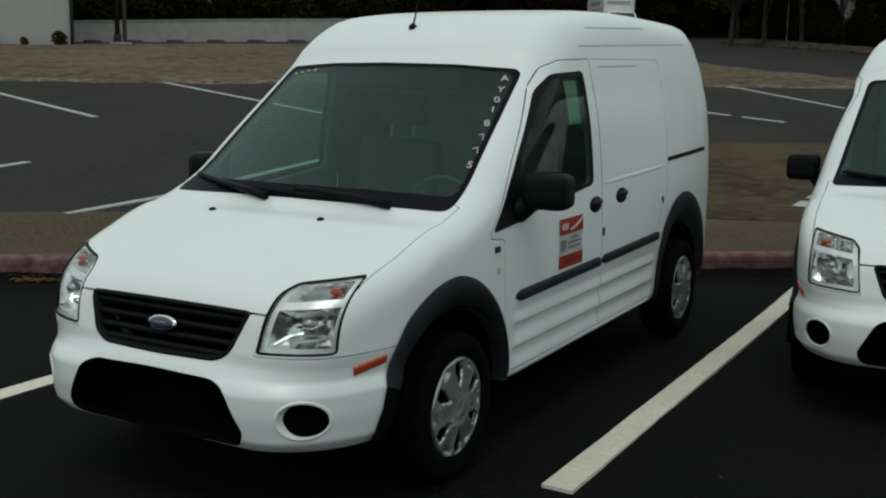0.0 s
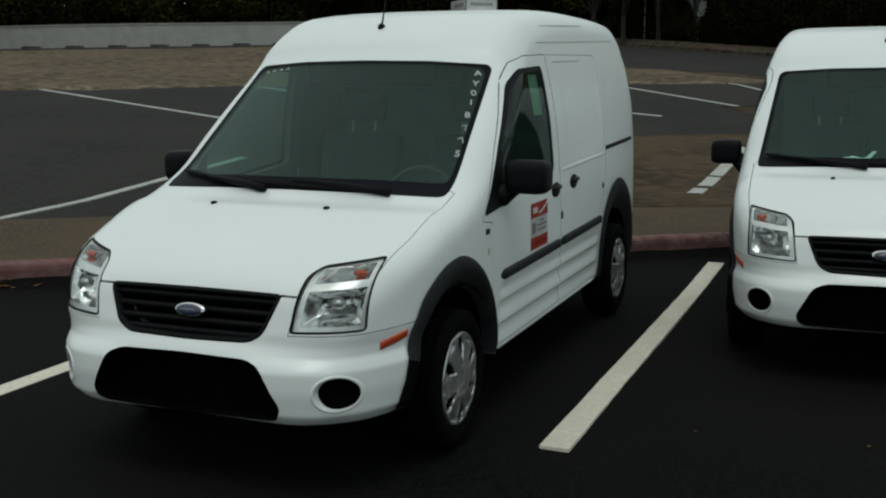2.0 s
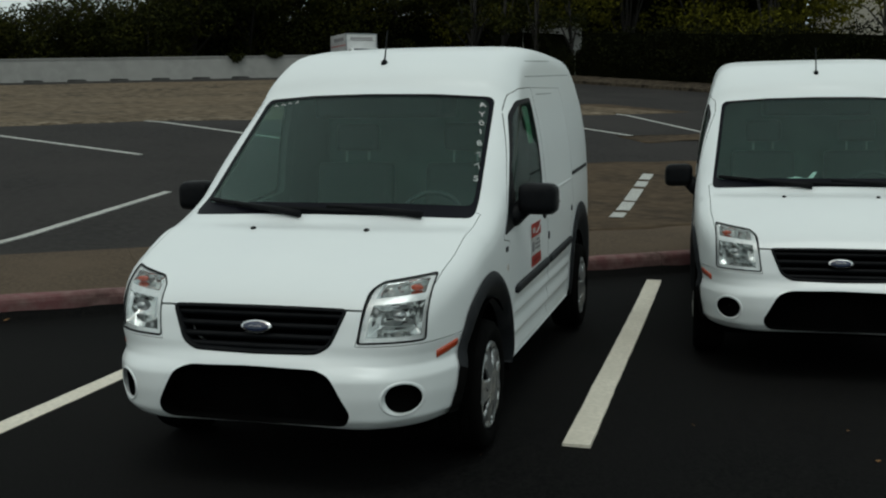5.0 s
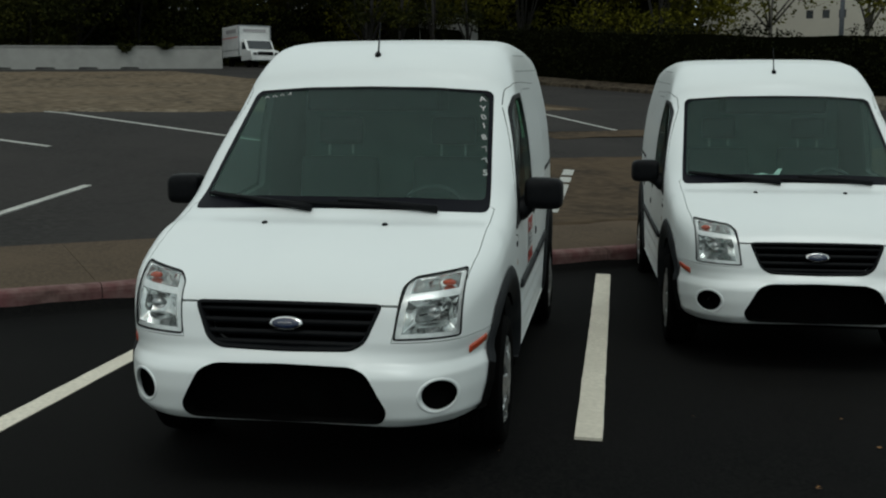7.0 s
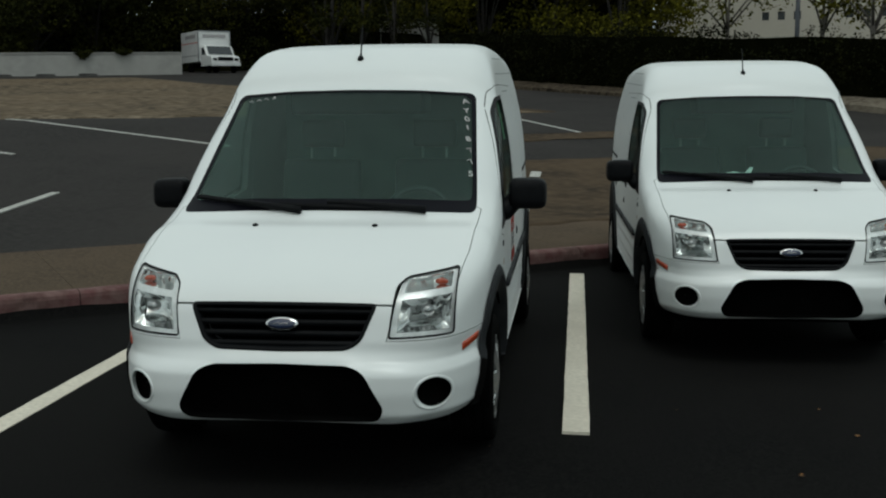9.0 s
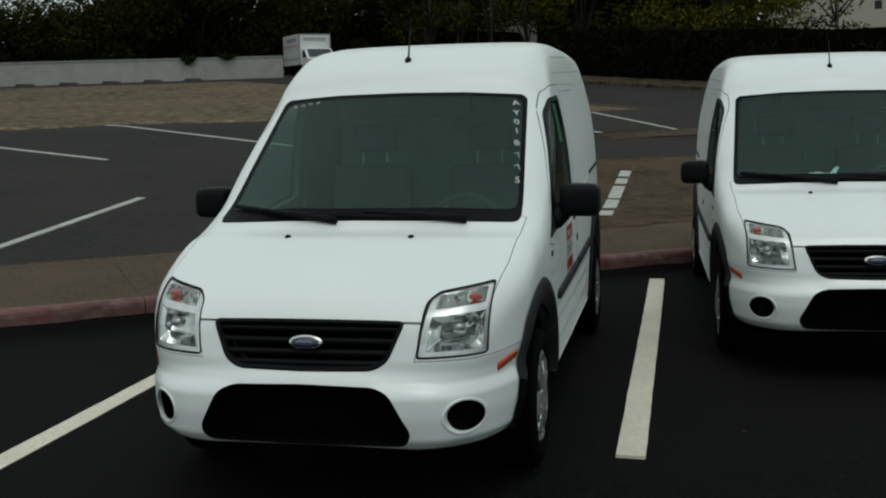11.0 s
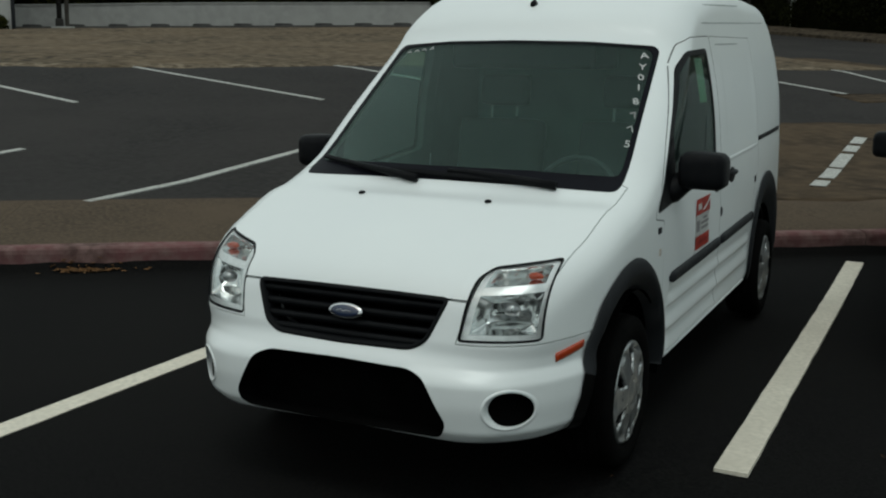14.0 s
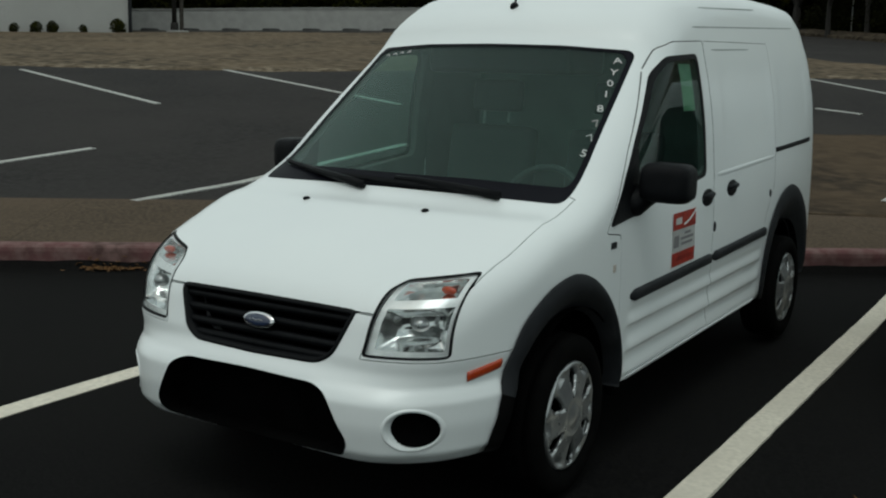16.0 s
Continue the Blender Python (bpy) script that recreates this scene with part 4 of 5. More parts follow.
        bm.faces.new((outs[0][j], outs[0][i], outs[1][i], outs[1][j]))
    bmesh.ops.recalc_face_normals(bm, faces=bm.faces)
    part("mirror_sail", bm, BLACK, front, "black triangular mirror base")

    # headlight: bowls, bar and bezel behind the clear lens
    def lamp_y(x, z):
        return front_y(min(abs(x), .708), z)

    lo_in, lo_out, hi_in, hi_out = (.446, .664), (.706, .669), (.490, .900), (.715, .929)
    NU, NV = 40, 48
    pts, kind = [], []
    for j in range(NV + 1):
        v = j / NV
        row, krow = [], []
        for i in range(NU + 1):
            u = i / NU
            a = (lo_in[0] + (lo_out[0] - lo_in[0]) * u, lo_in[1] + (lo_out[1] - lo_in[1]) * u)
            b = (hi_in[0] + (hi_out[0] - hi_in[0]) * u, hi_in[1] + (hi_out[1] - hi_in[1]) * u)
            x, z = a[0] + (b[0] - a[0]) * v, a[1] + (b[1] - a[1]) * v
            x += .002 * math.sin(math.pi * min(1, v * 1.05)) * (u - 1)
            low = v < .66
            p, q = ((u - .10) / .82, (v - .085) / .535) if low else ((u - .12) / .78, (v - .73) / .19)
            depth, what = .018, 0
            if 0 < p < 1 and 0 < q < 1:
                what = 1 if low else 2
                e = min(p, 1 - p, q * .7, (1 - q) * .7)
                bowl = min(1, e / .16)
                depth = .022 + .085 * bowl
                if low:
                    rr = math.hypot((p - .52) * 1.25, q - .52)
                    depth = .024 + bowl * (.05 + .05 * max(0, 1 - (rr / .5) ** 2))
                    depth += bowl * (.007 * math.sin(p * 11 + 1) * (1 if q > .45 else .35) + .012 * max(0, .5 - q) * math.sin(p * 8))
                else:
                    depth += bowl * .006 * math.sin(p * 22)
            row.append((sgn * x, lamp_y(x, z) + depth, z))
            krow.append(what)
        pts.append(row)
        kind.append(krow)
    made = {}
    for what, nm, m, lab in ((0, "headlight", LAMPFRAME, "bright silver headlight frame"), (1, "main_bowl", LAMPREF, "mirror-bright main lamp bowl"), (2, "indicator_bowl", LAMPREF, "mirror-bright indicator bowl")):
        bm = bmesh.new()
        got = {}
        for j in range(NV):
            for i in range(NU):
                four = [(j, i), (j, i + 1), (j + 1, i + 1), (j + 1, i)]
                kk = max(kind[a][b] for a, b in four)
                if kk == what:
                    for q in four:
                        if q not in got:
                            got[q] = bm.verts.new(pts[q[0]][q[1]])
                    bm.faces.new([got[q] for q in four])
        bmesh.ops.recalc_face_normals(bm, faces=bm.faces)
        made[what] = part(nm, bm, m, van if what == 0 else made[0], lab, smooth=True)
    lamp = made[0]
    bm = bmesh.new()
    y0 = lamp_y(.60, .765)
    ellipsoid(bm, (sgn * .595, y0 + .06, .768), (.03, .03, .024))
    part("bulb_cap", bm, SILVER, lamp, smooth=True)
    bm = bmesh.new()
    y0 = lamp_y(.645, .875)
    ellipsoid(bm, (sgn * .645, y0 + .045, .872), (.028, .014, .014))
    part("indicator_bulb", bm, AMBER, lamp, "orange indicator bulb", smooth=True)
    # added black strip that draws the dark gap between lens and wing
    bm = bmesh.new()
    edge = dense(LAMP)
    rows = [[(sgn * x, front_y(x, z) + d, z) for x, z in offset_poly(edge, o)] for o, d in ((.0012, .006), (.0004, -.001), (-.0024, -.0026), (-.0054, -.001), (-.0064, .008))]
    grid_mesh(bm, rows, closed=True)
    bmesh.ops.recalc_face_normals(bm, faces=bm.faces)
    part("lens_gap_strip", bm, BLACK, lamp, "thin black strip standing in for the lens gap", smooth=True)
    # fog lamp recess
    bm = bmesh.new()
    rows = []
    for k, o in ((.066, -.03), (.0685, .001), (.0700, .004), (.073, .005), (.0765, .0035), (.080, .0), (.083, -.006)):
        row = []
        for t in np.arange(32) / 32 * 2 * math.pi:
            x, z = .629 + k * math.cos(t), .438 + k * math.sin(t) * .95
            row.append((sgn * x, front_y(x, z) - o, z))
        rows.append(row)
    grid_mesh(bm, rows, closed=True)
    bmesh.ops.recalc_face_normals(bm, faces=bm.faces)
    part("fog_surround", bm, PAINT, bumper, smooth=True)
    # recess dish, its inner shade given as a near-black colour
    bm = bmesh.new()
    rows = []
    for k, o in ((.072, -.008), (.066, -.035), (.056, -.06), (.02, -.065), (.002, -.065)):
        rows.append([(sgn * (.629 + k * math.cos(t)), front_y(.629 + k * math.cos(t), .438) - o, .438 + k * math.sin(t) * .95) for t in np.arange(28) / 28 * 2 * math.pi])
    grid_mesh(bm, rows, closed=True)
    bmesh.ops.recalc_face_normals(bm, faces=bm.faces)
    part("fog_recess", bm, CAVITYSHADE, bumper, "fog lamp recess with its shade painted black", smooth=True)

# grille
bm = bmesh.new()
# solid plates coloured as the shade inside both grille openings
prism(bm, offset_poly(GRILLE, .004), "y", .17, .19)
part("grille_backing", bm, CAVITYSHADE, van, "black plate painted as the shade behind the grille")
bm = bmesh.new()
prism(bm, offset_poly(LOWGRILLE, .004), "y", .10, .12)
part("lower_grille_backing", bm, CAVITYSHADE, van, "black plate painted as the shade in the lower intake")


def rim(name, outline, w, d0, d1, material, parent, label=""):
    bm = bmesh.new()
    outline = dense(outline)
    inl = offset_poly(outline, -w)
    rows = []
    for o, d in ((outline, .03), (outline, d0), (offset_poly(outline, -w * .5), d0 - .004), (inl, d0), (inl, d1)):
        rows.append([(x, front_y(x, z) + d, z) for x, z in o])
    grid_mesh(bm, rows, closed=True)
    bmesh.ops.recalc_face_normals(bm, faces=bm.faces)
    return part(name, bm, material, parent, label, smooth=True)


rim("grille_tunnel", offset_poly(GRILLE, -.002), .004, .006, .10, CAVITYSHADE, van)
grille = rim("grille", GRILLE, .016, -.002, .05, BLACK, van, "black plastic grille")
rim("lower_intake_rim", offset_poly(LOWGRILLE, .001), .006, .001, .14, CAVITYSHADE, bumper)


def slat(z, half, h, parent, out, material):
    bm = bmesh.new()
    rows = []
    for x in np.linspace(-half, half, 25):
        y = front_y(x, z) - out
        rows.append([(x, y + .045, z + h * .3), (x, y + .01, z + h * .5), (x, y, z + h * .2), (x, y + .004, z - h * .3), (x, y + .03, z - h * .5)])
    grid_mesh(bm, rows, closed=True)
    bmesh.ops.recalc_face_normals(bm, faces=bm.faces)
    return part("grille_slat", bm, material, parent, smooth=True)


for z, half in ((.765, .375), (.720, .355), (.676, .335), (.636, .305)):
    slat(z, half, .030, grille, -.010, BLACK)
bm = bmesh.new()
ye = front_y(0., .722)
tiltm = Matrix.Rotation(radians(-22), 3, "X")
ellipsoid(bm, (0, ye - .004, .722), (.071, .012, .029), tiltm, 28, 12)
emblem = part("emblem", bm, CHROME, grille, "chrome-rimmed oval emblem", smooth=True)
bm = bmesh.new()
ellipsoid(bm, (0, ye - .0085, .7225), (.060, .0105, .0225), tiltm, 28, 12)
part("oval", bm, BLUE, emblem, "dark blue enamel oval", smooth=True)
bm = bmesh.new()
tube(bm, [(-.03, ye - .021, .7245), (-.012, ye - .0215, .729), (.0, ye - .0215, .7245), (.014, ye - .0215, .7285), (.03, ye - .021, .7245)], .0009, 5)
part("script_bar", bm, SILVER, emblem)

# bonnet jets, antenna, wipers
for sx in (-1, 1):
    bm = bmesh.new()
    z = top_z(.285, .667)
    ellipsoid(bm, (sx * .285, .667, z + .002), (.014, .018, .009))
    part("washer_jet", bm, BLACK, bonnet, "small black washer jet", smooth=True)
bm = bmesh.new()
za = top_z(0., 1.855)
ellipsoid(bm, (0, 1.86, za), (.018, .03, .024))
tube(bm, [(0, 1.86, za + .01), (0, 1.875, za + .04), (.0, 1.93, za + .19)], [.007, .005, .003], 6)
part("antenna", bm, BLACK, van, "black roof antenna", smooth=True)


def screen_point(x, z, out):
    """A point in front of the windscreen."""
    return Vector((x, SCREEN_T(abs(x), z) - out * .58, z + out * .8))


def wiper(x0, z0, pts, name="wiper"):
    bm = bmesh.new()
    arm = [screen_point(x, z, o) for x, z, o in pts]
    tube(bm, arm, [.019, .016, .013, .010][:len(arm)], 6)
    w = part(name, bm, BLACK, van, "black wiper arm", smooth=True)
    return w


def blade(parent, xa, za, xb, zb):
    bm = bmesh.new()
    rows = []
    for t in np.linspace(0, 1, 14):
        x, z = xa + (xb - xa) * t, za + (zb - za) * t
        a, b = screen_point(x, z, .003), screen_point(x, z, .018)
        up = Vector((0, .3, .9)) * (.011 if .03 < t < .97 else .005)
        rows.append([tuple(a - up * .3), tuple(b - up), tuple(b + up), tuple(a + up * .3)])
    r = grid_mesh(bm, rows, closed=True)
    bmesh.ops.recalc_face_normals(bm, faces=bm.faces)
    part("wiper_blade", bm, BLACK, parent, smooth=True)


w1 = wiper(0, 0, [(.50, 1.104, .02), (.30, 1.122, .024), (.12, 1.136, .022), (.02, 1.140, .02)])
blade(w1, .34, 1.118, -.26, 1.134)
w2 = wiper(0, 0, [(-.10, 1.106, .02), (-.25, 1.120, .024), (-.40, 1.134, .022), (-.5, 1.146, .02)])
blade(w2, -.28, 1.128, -.69, 1.158)
# scuttle panel under the screen
bm = bmesh.new()
rows = []
for x in np.linspace(-.72, .72, 31):
    z = 1.098 + .019 * (1 - (x / .72) ** 2)
    a = screen_point(x, z + .028, -.014)
    b = screen_point(x, z + .006, -.012)
    c = Vector((x, b.y - .03, z - .03))
    rows.append([tuple(a), tuple(b), tuple(c)])
grid_mesh(bm, rows)
part("scuttle", bm, BLACK, van, "black scuttle panel", smooth=True)


# wheels
def wheel(cx, cy, sgn):
    m = Matrix.Translation((sgn * cx, cy, .313)) @ (Matrix() if sgn > 0 else Matrix.Rotation(math.pi, 4, "Z"))
    bm = bmesh.new()
    lathe(bm, [(.195, -.10), (.235, -.105), (.285, -.10), (.302, -.085), (.309, -.06), (.305, -.05), (.31, -.045), (.31, -.005), (.305, 0), (.31, .005), (.31, .045), (.305, .05), (.309, .055),
               (.302, .085), (.285, .098), (.26, .103), (.235, .100), (.212, .088), (.20, .075), (.195, -.10)], m, 56)
    bmesh.ops.recalc_face_normals(bm, faces=bm.faces)
    w = part("tyre", bm, RUBBER, van, "black rubber tyre", smooth=True)
    # cover with six teardrop slots and small dips at the edge between them
    bm = bmesh.new()
    seg, holes = 96, 6
    prof = [(.209, .078), (.206, .090), (.198, .096), (.190, .094), (.180, .092), (.168, .092), (.154, .093), (.138, .095), (.122, .098), (.106, .101), (.092, .104), (.078, .107), (.060, .109), (.052, .104),
            (.044, .107), (.02, .112), (.0, .113)]
    slots = {3: .10, 4: .15, 5: .17, 6: .165, 7: .15, 8: .125, 9: .09}
    rows = []
    for r, a in prof:
        row = []
        for t in np.arange(seg) / seg * 2 * math.pi:
            ph = (t * holes / (2 * math.pi)) % 1
            dip = max(0, 1 - (min(ph, 1 - ph) / .20) ** 2) * max(0, 1 - ((r - .186) / .016) ** 2)
            lip = .005 * math.exp(-((abs(ph - .5) - .20) / .06) ** 2) * max(0, 1 - ((r - .145) / .05) ** 2)
            row.append(bm.verts.new(m @ Vector((a - .016 * dip + lip, r * math.cos(t), r * math.sin(t)))))
        rows.append(row)
    for k, (a, b) in enumerate(zip(rows, rows[1:])):
        for i in range(seg):
            if abs(((i + .5) * holes / seg) % 1 - .5) < slots.get(k, 0):
                continue
            j = (i + 1) % seg
            bm.faces.new((a[i], a[j], b[j], b[i]))
    bmesh.ops.remove_doubles(bm, verts=bm.verts, dist=.0002)
    bmesh.ops.recalc_face_normals(bm, faces=bm.faces)
    hub = part("wheel_cover", bm, SILVER, w, "silver plastic wheel cover with slots", smooth=True)
    mod = hub.modifiers.new("thick", "SOLIDIFY")
    mod.thickness, mod.offset = .018, -1
    # disc coloured near-black as the shade behind the cover's slots
    bm = bmesh.new()
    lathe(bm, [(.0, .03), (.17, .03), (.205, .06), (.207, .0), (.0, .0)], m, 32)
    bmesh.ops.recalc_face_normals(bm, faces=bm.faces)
    part("rim", bm, CAVITYSHADE, w, "steel rim, near-black as the shade behind the slots")


for wx, wy in WHEELS:
    for sgn in (1, -1):
        wheel(wx, wy, sgn)
# liners and underbody slab carry the shade there as a near-black colour
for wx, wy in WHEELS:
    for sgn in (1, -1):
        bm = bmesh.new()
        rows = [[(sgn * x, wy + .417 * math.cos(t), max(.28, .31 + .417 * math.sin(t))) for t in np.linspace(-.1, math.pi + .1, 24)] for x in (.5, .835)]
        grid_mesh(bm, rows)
        part("wheel_liner", bm, CAVITYSHADE, van, "wheel arch liner with its shade painted near-black", smooth=True)
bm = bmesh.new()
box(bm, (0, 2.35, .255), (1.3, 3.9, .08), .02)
part("underbody", bm, CAVITYSHADE, van, "underbody slab with its shade painted near-black")

# cabin
bm = bmesh.new()
rows = []
for x in np.linspace(-.78, .78, 21):
    hump = .03 * math.exp(-((x - .37) / .2) ** 2)
    rows.append([(x, .86, 1.02), (x, .98, 1.075), (x, 1.12, 1.09 + hump), (x, 1.26, 1.075 + hump), (x, 1.32, 1.02), (x, 1.30, .75)])
grid_mesh(bm, rows)
part("dashboard", bm, DASH, van, "dark grey dashboard", smooth=True)
bm = bmesh.new()
ring = [(.37 + .19 * math.cos(t), 1.47 + .19 * math.sin(t) * .40, 1.0 + .19 * math.sin(t) * .9) for t in np.linspace(0, 2 * math.pi, 33)]
tube(bm, ring, .014, 8, cap=False)
box(bm, (.37, 1.46, .99), (.12, .05, .10), .02)
tube(bm, [(.20, 1.47, 1.0), (.54, 1.47, 1.0)], .014)
part("steering_wheel", bm, DASH, van, "dark steering wheel", smooth=True)
for sx in (-.335, .36):
    bm = bmesh.new()
    box(bm, (sx, 1.98, .86), (.50, .52, .18), .05)
    seat = part("seat", bm, SEAT, van, "grey cloth seat", smooth=True)
    bm = bmesh.new()
    box(bm, (sx, 2.27, 1.05), (.48, .14, .50), .055, Matrix.Rotation(radians(-12), 3, "X"))
    part("backrest", bm, SEAT, seat, smooth=True)
    bm = bmesh.new()
    box(bm, (sx, 2.34, 1.45), (.27, .10, .17), .04, Matrix.Rotation(radians(-8), 3, "X"))
    part("headrest", bm, SEAT, seat, smooth=True)
    for dx in (-.073, .073):
        bm = bmesh.new()
        tube(bm, [(sx + dx, 2.31, 1.26), (sx + dx, 2.33, 1.40)], .007, 8)
        part("headrest_post", bm, SILVER, seat, smooth=True)
bm = bmesh.new()
box(bm, (0, 1.90, 1.635), (.74, .40, .13), .03)
part("overhead_shelf", bm, BLACK, van, "dark overhead shelf above the windscreen", smooth=True)
bm = bmesh.new()
box(bm, (0, 2.75, 1.23), (1.36, .02, .92), .004)
part("bulkhead", bm, BOARD, van, "grey load-bay partition")

copy_thing(van, pose(2.553, 2.54, -.03, 0, 0, 1.4))

# ---- foliage ----
def leaf_mesh(name, blobs, n, size, seed, material, flat=.0):
    """Many small leaf quads scattered through the outer part of rounded lumps."""
    rng = np.random.default_rng(seed)
    w = np.array([b[3] * b[4] * b[5] for b in blobs]) ** .67
    pick = rng.choice(len(blobs), n, p=w / w.sum())
    d = rng.normal(size=(n, 3))
    d /= np.linalg.norm(d, axis=1, keepdims=True)
    r = (.55 + .5 * rng.random(n) ** .6)[:, None]
    B = np.array(blobs, float)[pick]
    c = B[:, :3] + d * r * B[:, 3:6]
    a = rng.normal(size=(n, 3))
    a /= np.linalg.norm(a, axis=1, keepdims=True)
    b = np.cross(a, rng.normal(size=(n, 3)))
    b /= np.linalg.norm(b, axis=1, keepdims=True)
    s = (size * (.5 + rng.random(n)))[:, None]
    v = np.stack([c - a * s, c - b * s * .5, c + a * s, c + b * s * .5], 1).reshape(-1, 3)
    me = bpy.data.meshes.new(name)
    me.from_pydata(v.tolist(), [], np.arange(4 * n).reshape(-1, 4).tolist())
    me.materials.append(material)
    return me


def tree(name, h, trunk_h, r, n, size, seed, material, label, lean=.0, lumps=14, limb_r=.16, bark=BARK):
    rng = np.random.default_rng(seed)
    t = tagged(new(name), label, "tree", "far trees")
    bm = bmesh.new()
    top = Vector((lean * h, 0, h * .72))
    tube(bm, [(0, 0, -.4), (0, 0, 0), (lean * trunk_h, .05, trunk_h), tuple(top)], [limb_r * 1.35, limb_r * 1.1, limb_r * .8, limb_r * .3], 8)
    blobs = []
    for i in range(lumps):
        a, k = rng.random() * 6.28, rng.random()
        z = trunk_h + (h - trunk_h) * (.12 + .82 * k)
        rr = r * (.35 + .65 * math.sin(math.pi * min(1, .18 + .75 * k))) * (.45 + .55 * rng.random())
        p = Vector((lean * z + rr * math.cos(a), rr * math.sin(a), z))
        s = r * (.28 + .25 * rng.random())
        blobs.append((*p, s * 1.2, s * 1.2, s * .85))
        if i % 2 == 0:
            base = Vector((lean * trunk_h, .05, trunk_h * (.75 + .3 * rng.random())))
            tube(bm, [tuple(base), tuple((base + p) / 2 + Vector((0, 0, .25))), tuple(p)], [limb_r * .5, limb_r * .32, limb_r * .12], 6)
    part("trunk", bm, bark, t, smooth=True)
    crown = new("crown", leaf_mesh("crown", blobs, n, size, seed + 1, material))
    crown.parent = t
    return t


def plant(t, u, v, turn, s, first=False, sink=.0):
    x, y = xy(u, v)
    m = pose(x, y, gz(x, y) - sink, 0, 0, turn) @ Matrix.Scale(s, 4)
    if first:
        t.matrix_world = m
        return t
    return copy_thing(t, pose(x, y, gz(x, y) - sink, 0, 0, turn))


# dense dark trees behind the wall
BIG = "dense dark green tree standing behind the wall"
kinds = [tree("broadleaf_tree", 11.5, 1.6, 4.2, 17000, .105, 11 + i, LEAF if i != 1 else LEAF2, BIG, .02 * (i - 1), 20) for i in range(3)]
LOWT = "lower dark olive tree behind the wall"
lows = [tree("bushy_tree", 4.5, .8, 2.9, 10000, .10, 31 + i, LEAF, LOWT, .02, 16, .12) for i in range(2)]
rng = np.random.default_rng(5)
used = set()
spots = []
for u in np.arange(9.8, 46, 3.2):
    spots.append((kinds[int(rng.integers(3))], u + rng.normal() * .5, 69.5 + rng.normal() * 1.2))
for u in np.arange(11.2, 48, 4.6):
    spots.append((kinds[int(rng.integers(3))], u + rng.normal() * .6, 76 + rng.normal() * 1.5))
for u in np.arange(-26, 7, 2.5):
    spots.append((lows[int(rng.integers(2))], u + rng.normal() * .4, 67.6 + rng.normal() * .6))
for v in np.arange(44.6, 66, 3.4):
    spots.append((kinds[1], 37.5 + (v - 24) * -.1 + rng.normal() * .8, v + rng.normal() * .5))
spots += [(kinds[0], 10.4, 73.5), (kinds[2], 12.2, 72.6), (kinds[0], 11.0, 75.5)]
for t, u, v in spots:
    if 15 < u < 27 and 60 < v < 74:
        v += 5
    plant(t, u, v, rng.random() * 360, 1.0, t.name not in used, .1)
    used.add(t.name)
def belt(name, path, h, depth, n, size, seed, label, material):
    """A dense strip of shrubs: leaves about a sky-blocking core painted as inner shade."""
    b = tagged(new(name), label, "shrubs", kind="stuff")
    rng = np.random.default_rng(seed)
    blobs, rows = [], []
    for (u0, v0), (u1, v1) in zip(path, path[1:]):
        m = int(math.hypot(u1 - u0, v1 - v0) / 1.2)
        nx, ny = -(v1 - v0), u1 - u0
        k = math.hypot(nx, ny)
        nx, ny = nx / k * depth, ny / k * depth
        for i in range(m + 1):
            u, v = u0 + (u1 - u0) * i / m, v0 + (v1 - v0) * i / m
            g = gz(*xy(u, v))
            hh = h * (.82 + .25 * noise.noise((u * .25, v * .25, seed)))
            for _ in range(4):
                s = rng.random()
                blobs.append((*xy(u + nx * s * .6, v + ny * s * .6), g + hh * rng.random(), 1.0, 1.0, .8))
            rows.append([(*xy(u + nx * .3, v + ny * .3), g - .5), (*xy(u + nx * .3, v + ny * .3), g + hh - .3), (*xy(u + nx, v + ny), g + hh - .3), (*xy(u + nx, v + ny), g - .5)])
    bm = bmesh.new()
    grid_mesh(bm, rows, closed=True)
    part("shade_core", bm, SHADECORE, b)
    lv = new("leaves", leaf_mesh("leaves", blobs, n, size, seed + 1, material))
    lv.parent = b


belt("shrub_belt", [(5.5, 71), (20, 71), (47, 72)], 5.2, 1.6, 30000, .11, 51, "dense dark shrubs filling the space under trees", LEAF)
belt("shrub_belt", [(-30, 68.5), (6, 68.5)], 3.4, 1.4, 18000, .105, 57, "dense dark shrubs behind the low wall", LEAF)
belt("shrub_belt", [(37.5, 47.5), (35, 70)], 4.6, -1.6, 17000, .11, 63, "dense dark shrubs beyond the hedge", LEAF2)

def bearing(az, D):
    """Plan position on a bearing from the middle of the walk."""
    return uv(1.17 - D * math.sin(radians(az)), -4.2 + D * math.cos(radians(az)))


belt("shrub_belt", [bearing(-4.3, 61), bearing(0, 62), bearing(7, 64)], 5.6, 1.5, 26000, .11, 67, "tall olive shrubs beside the cream building", LEAF2)

# thin tall trees whose tops stand against the sky
thin_tree = tree("slender_tree", 9.5, 6.2, 1.0, 260, .22, 71, LEAF, "slender tree with a sparse top against the sky", .01, 7, .10)
for i, (u, v) in enumerate(((-19, 84), (-14.5, 86), (-9, 84), (-4.5, 85))):
    plant(thin_tree, u, v, 70 * i, 1, i == 0)

# hedge along the far edge of the lot, with its kerb
def hedge_at(s):
    """A point of the hedge's front foot, s metres along it from its near end."""
    return 29.4 - .165 * s, 12.0 + s


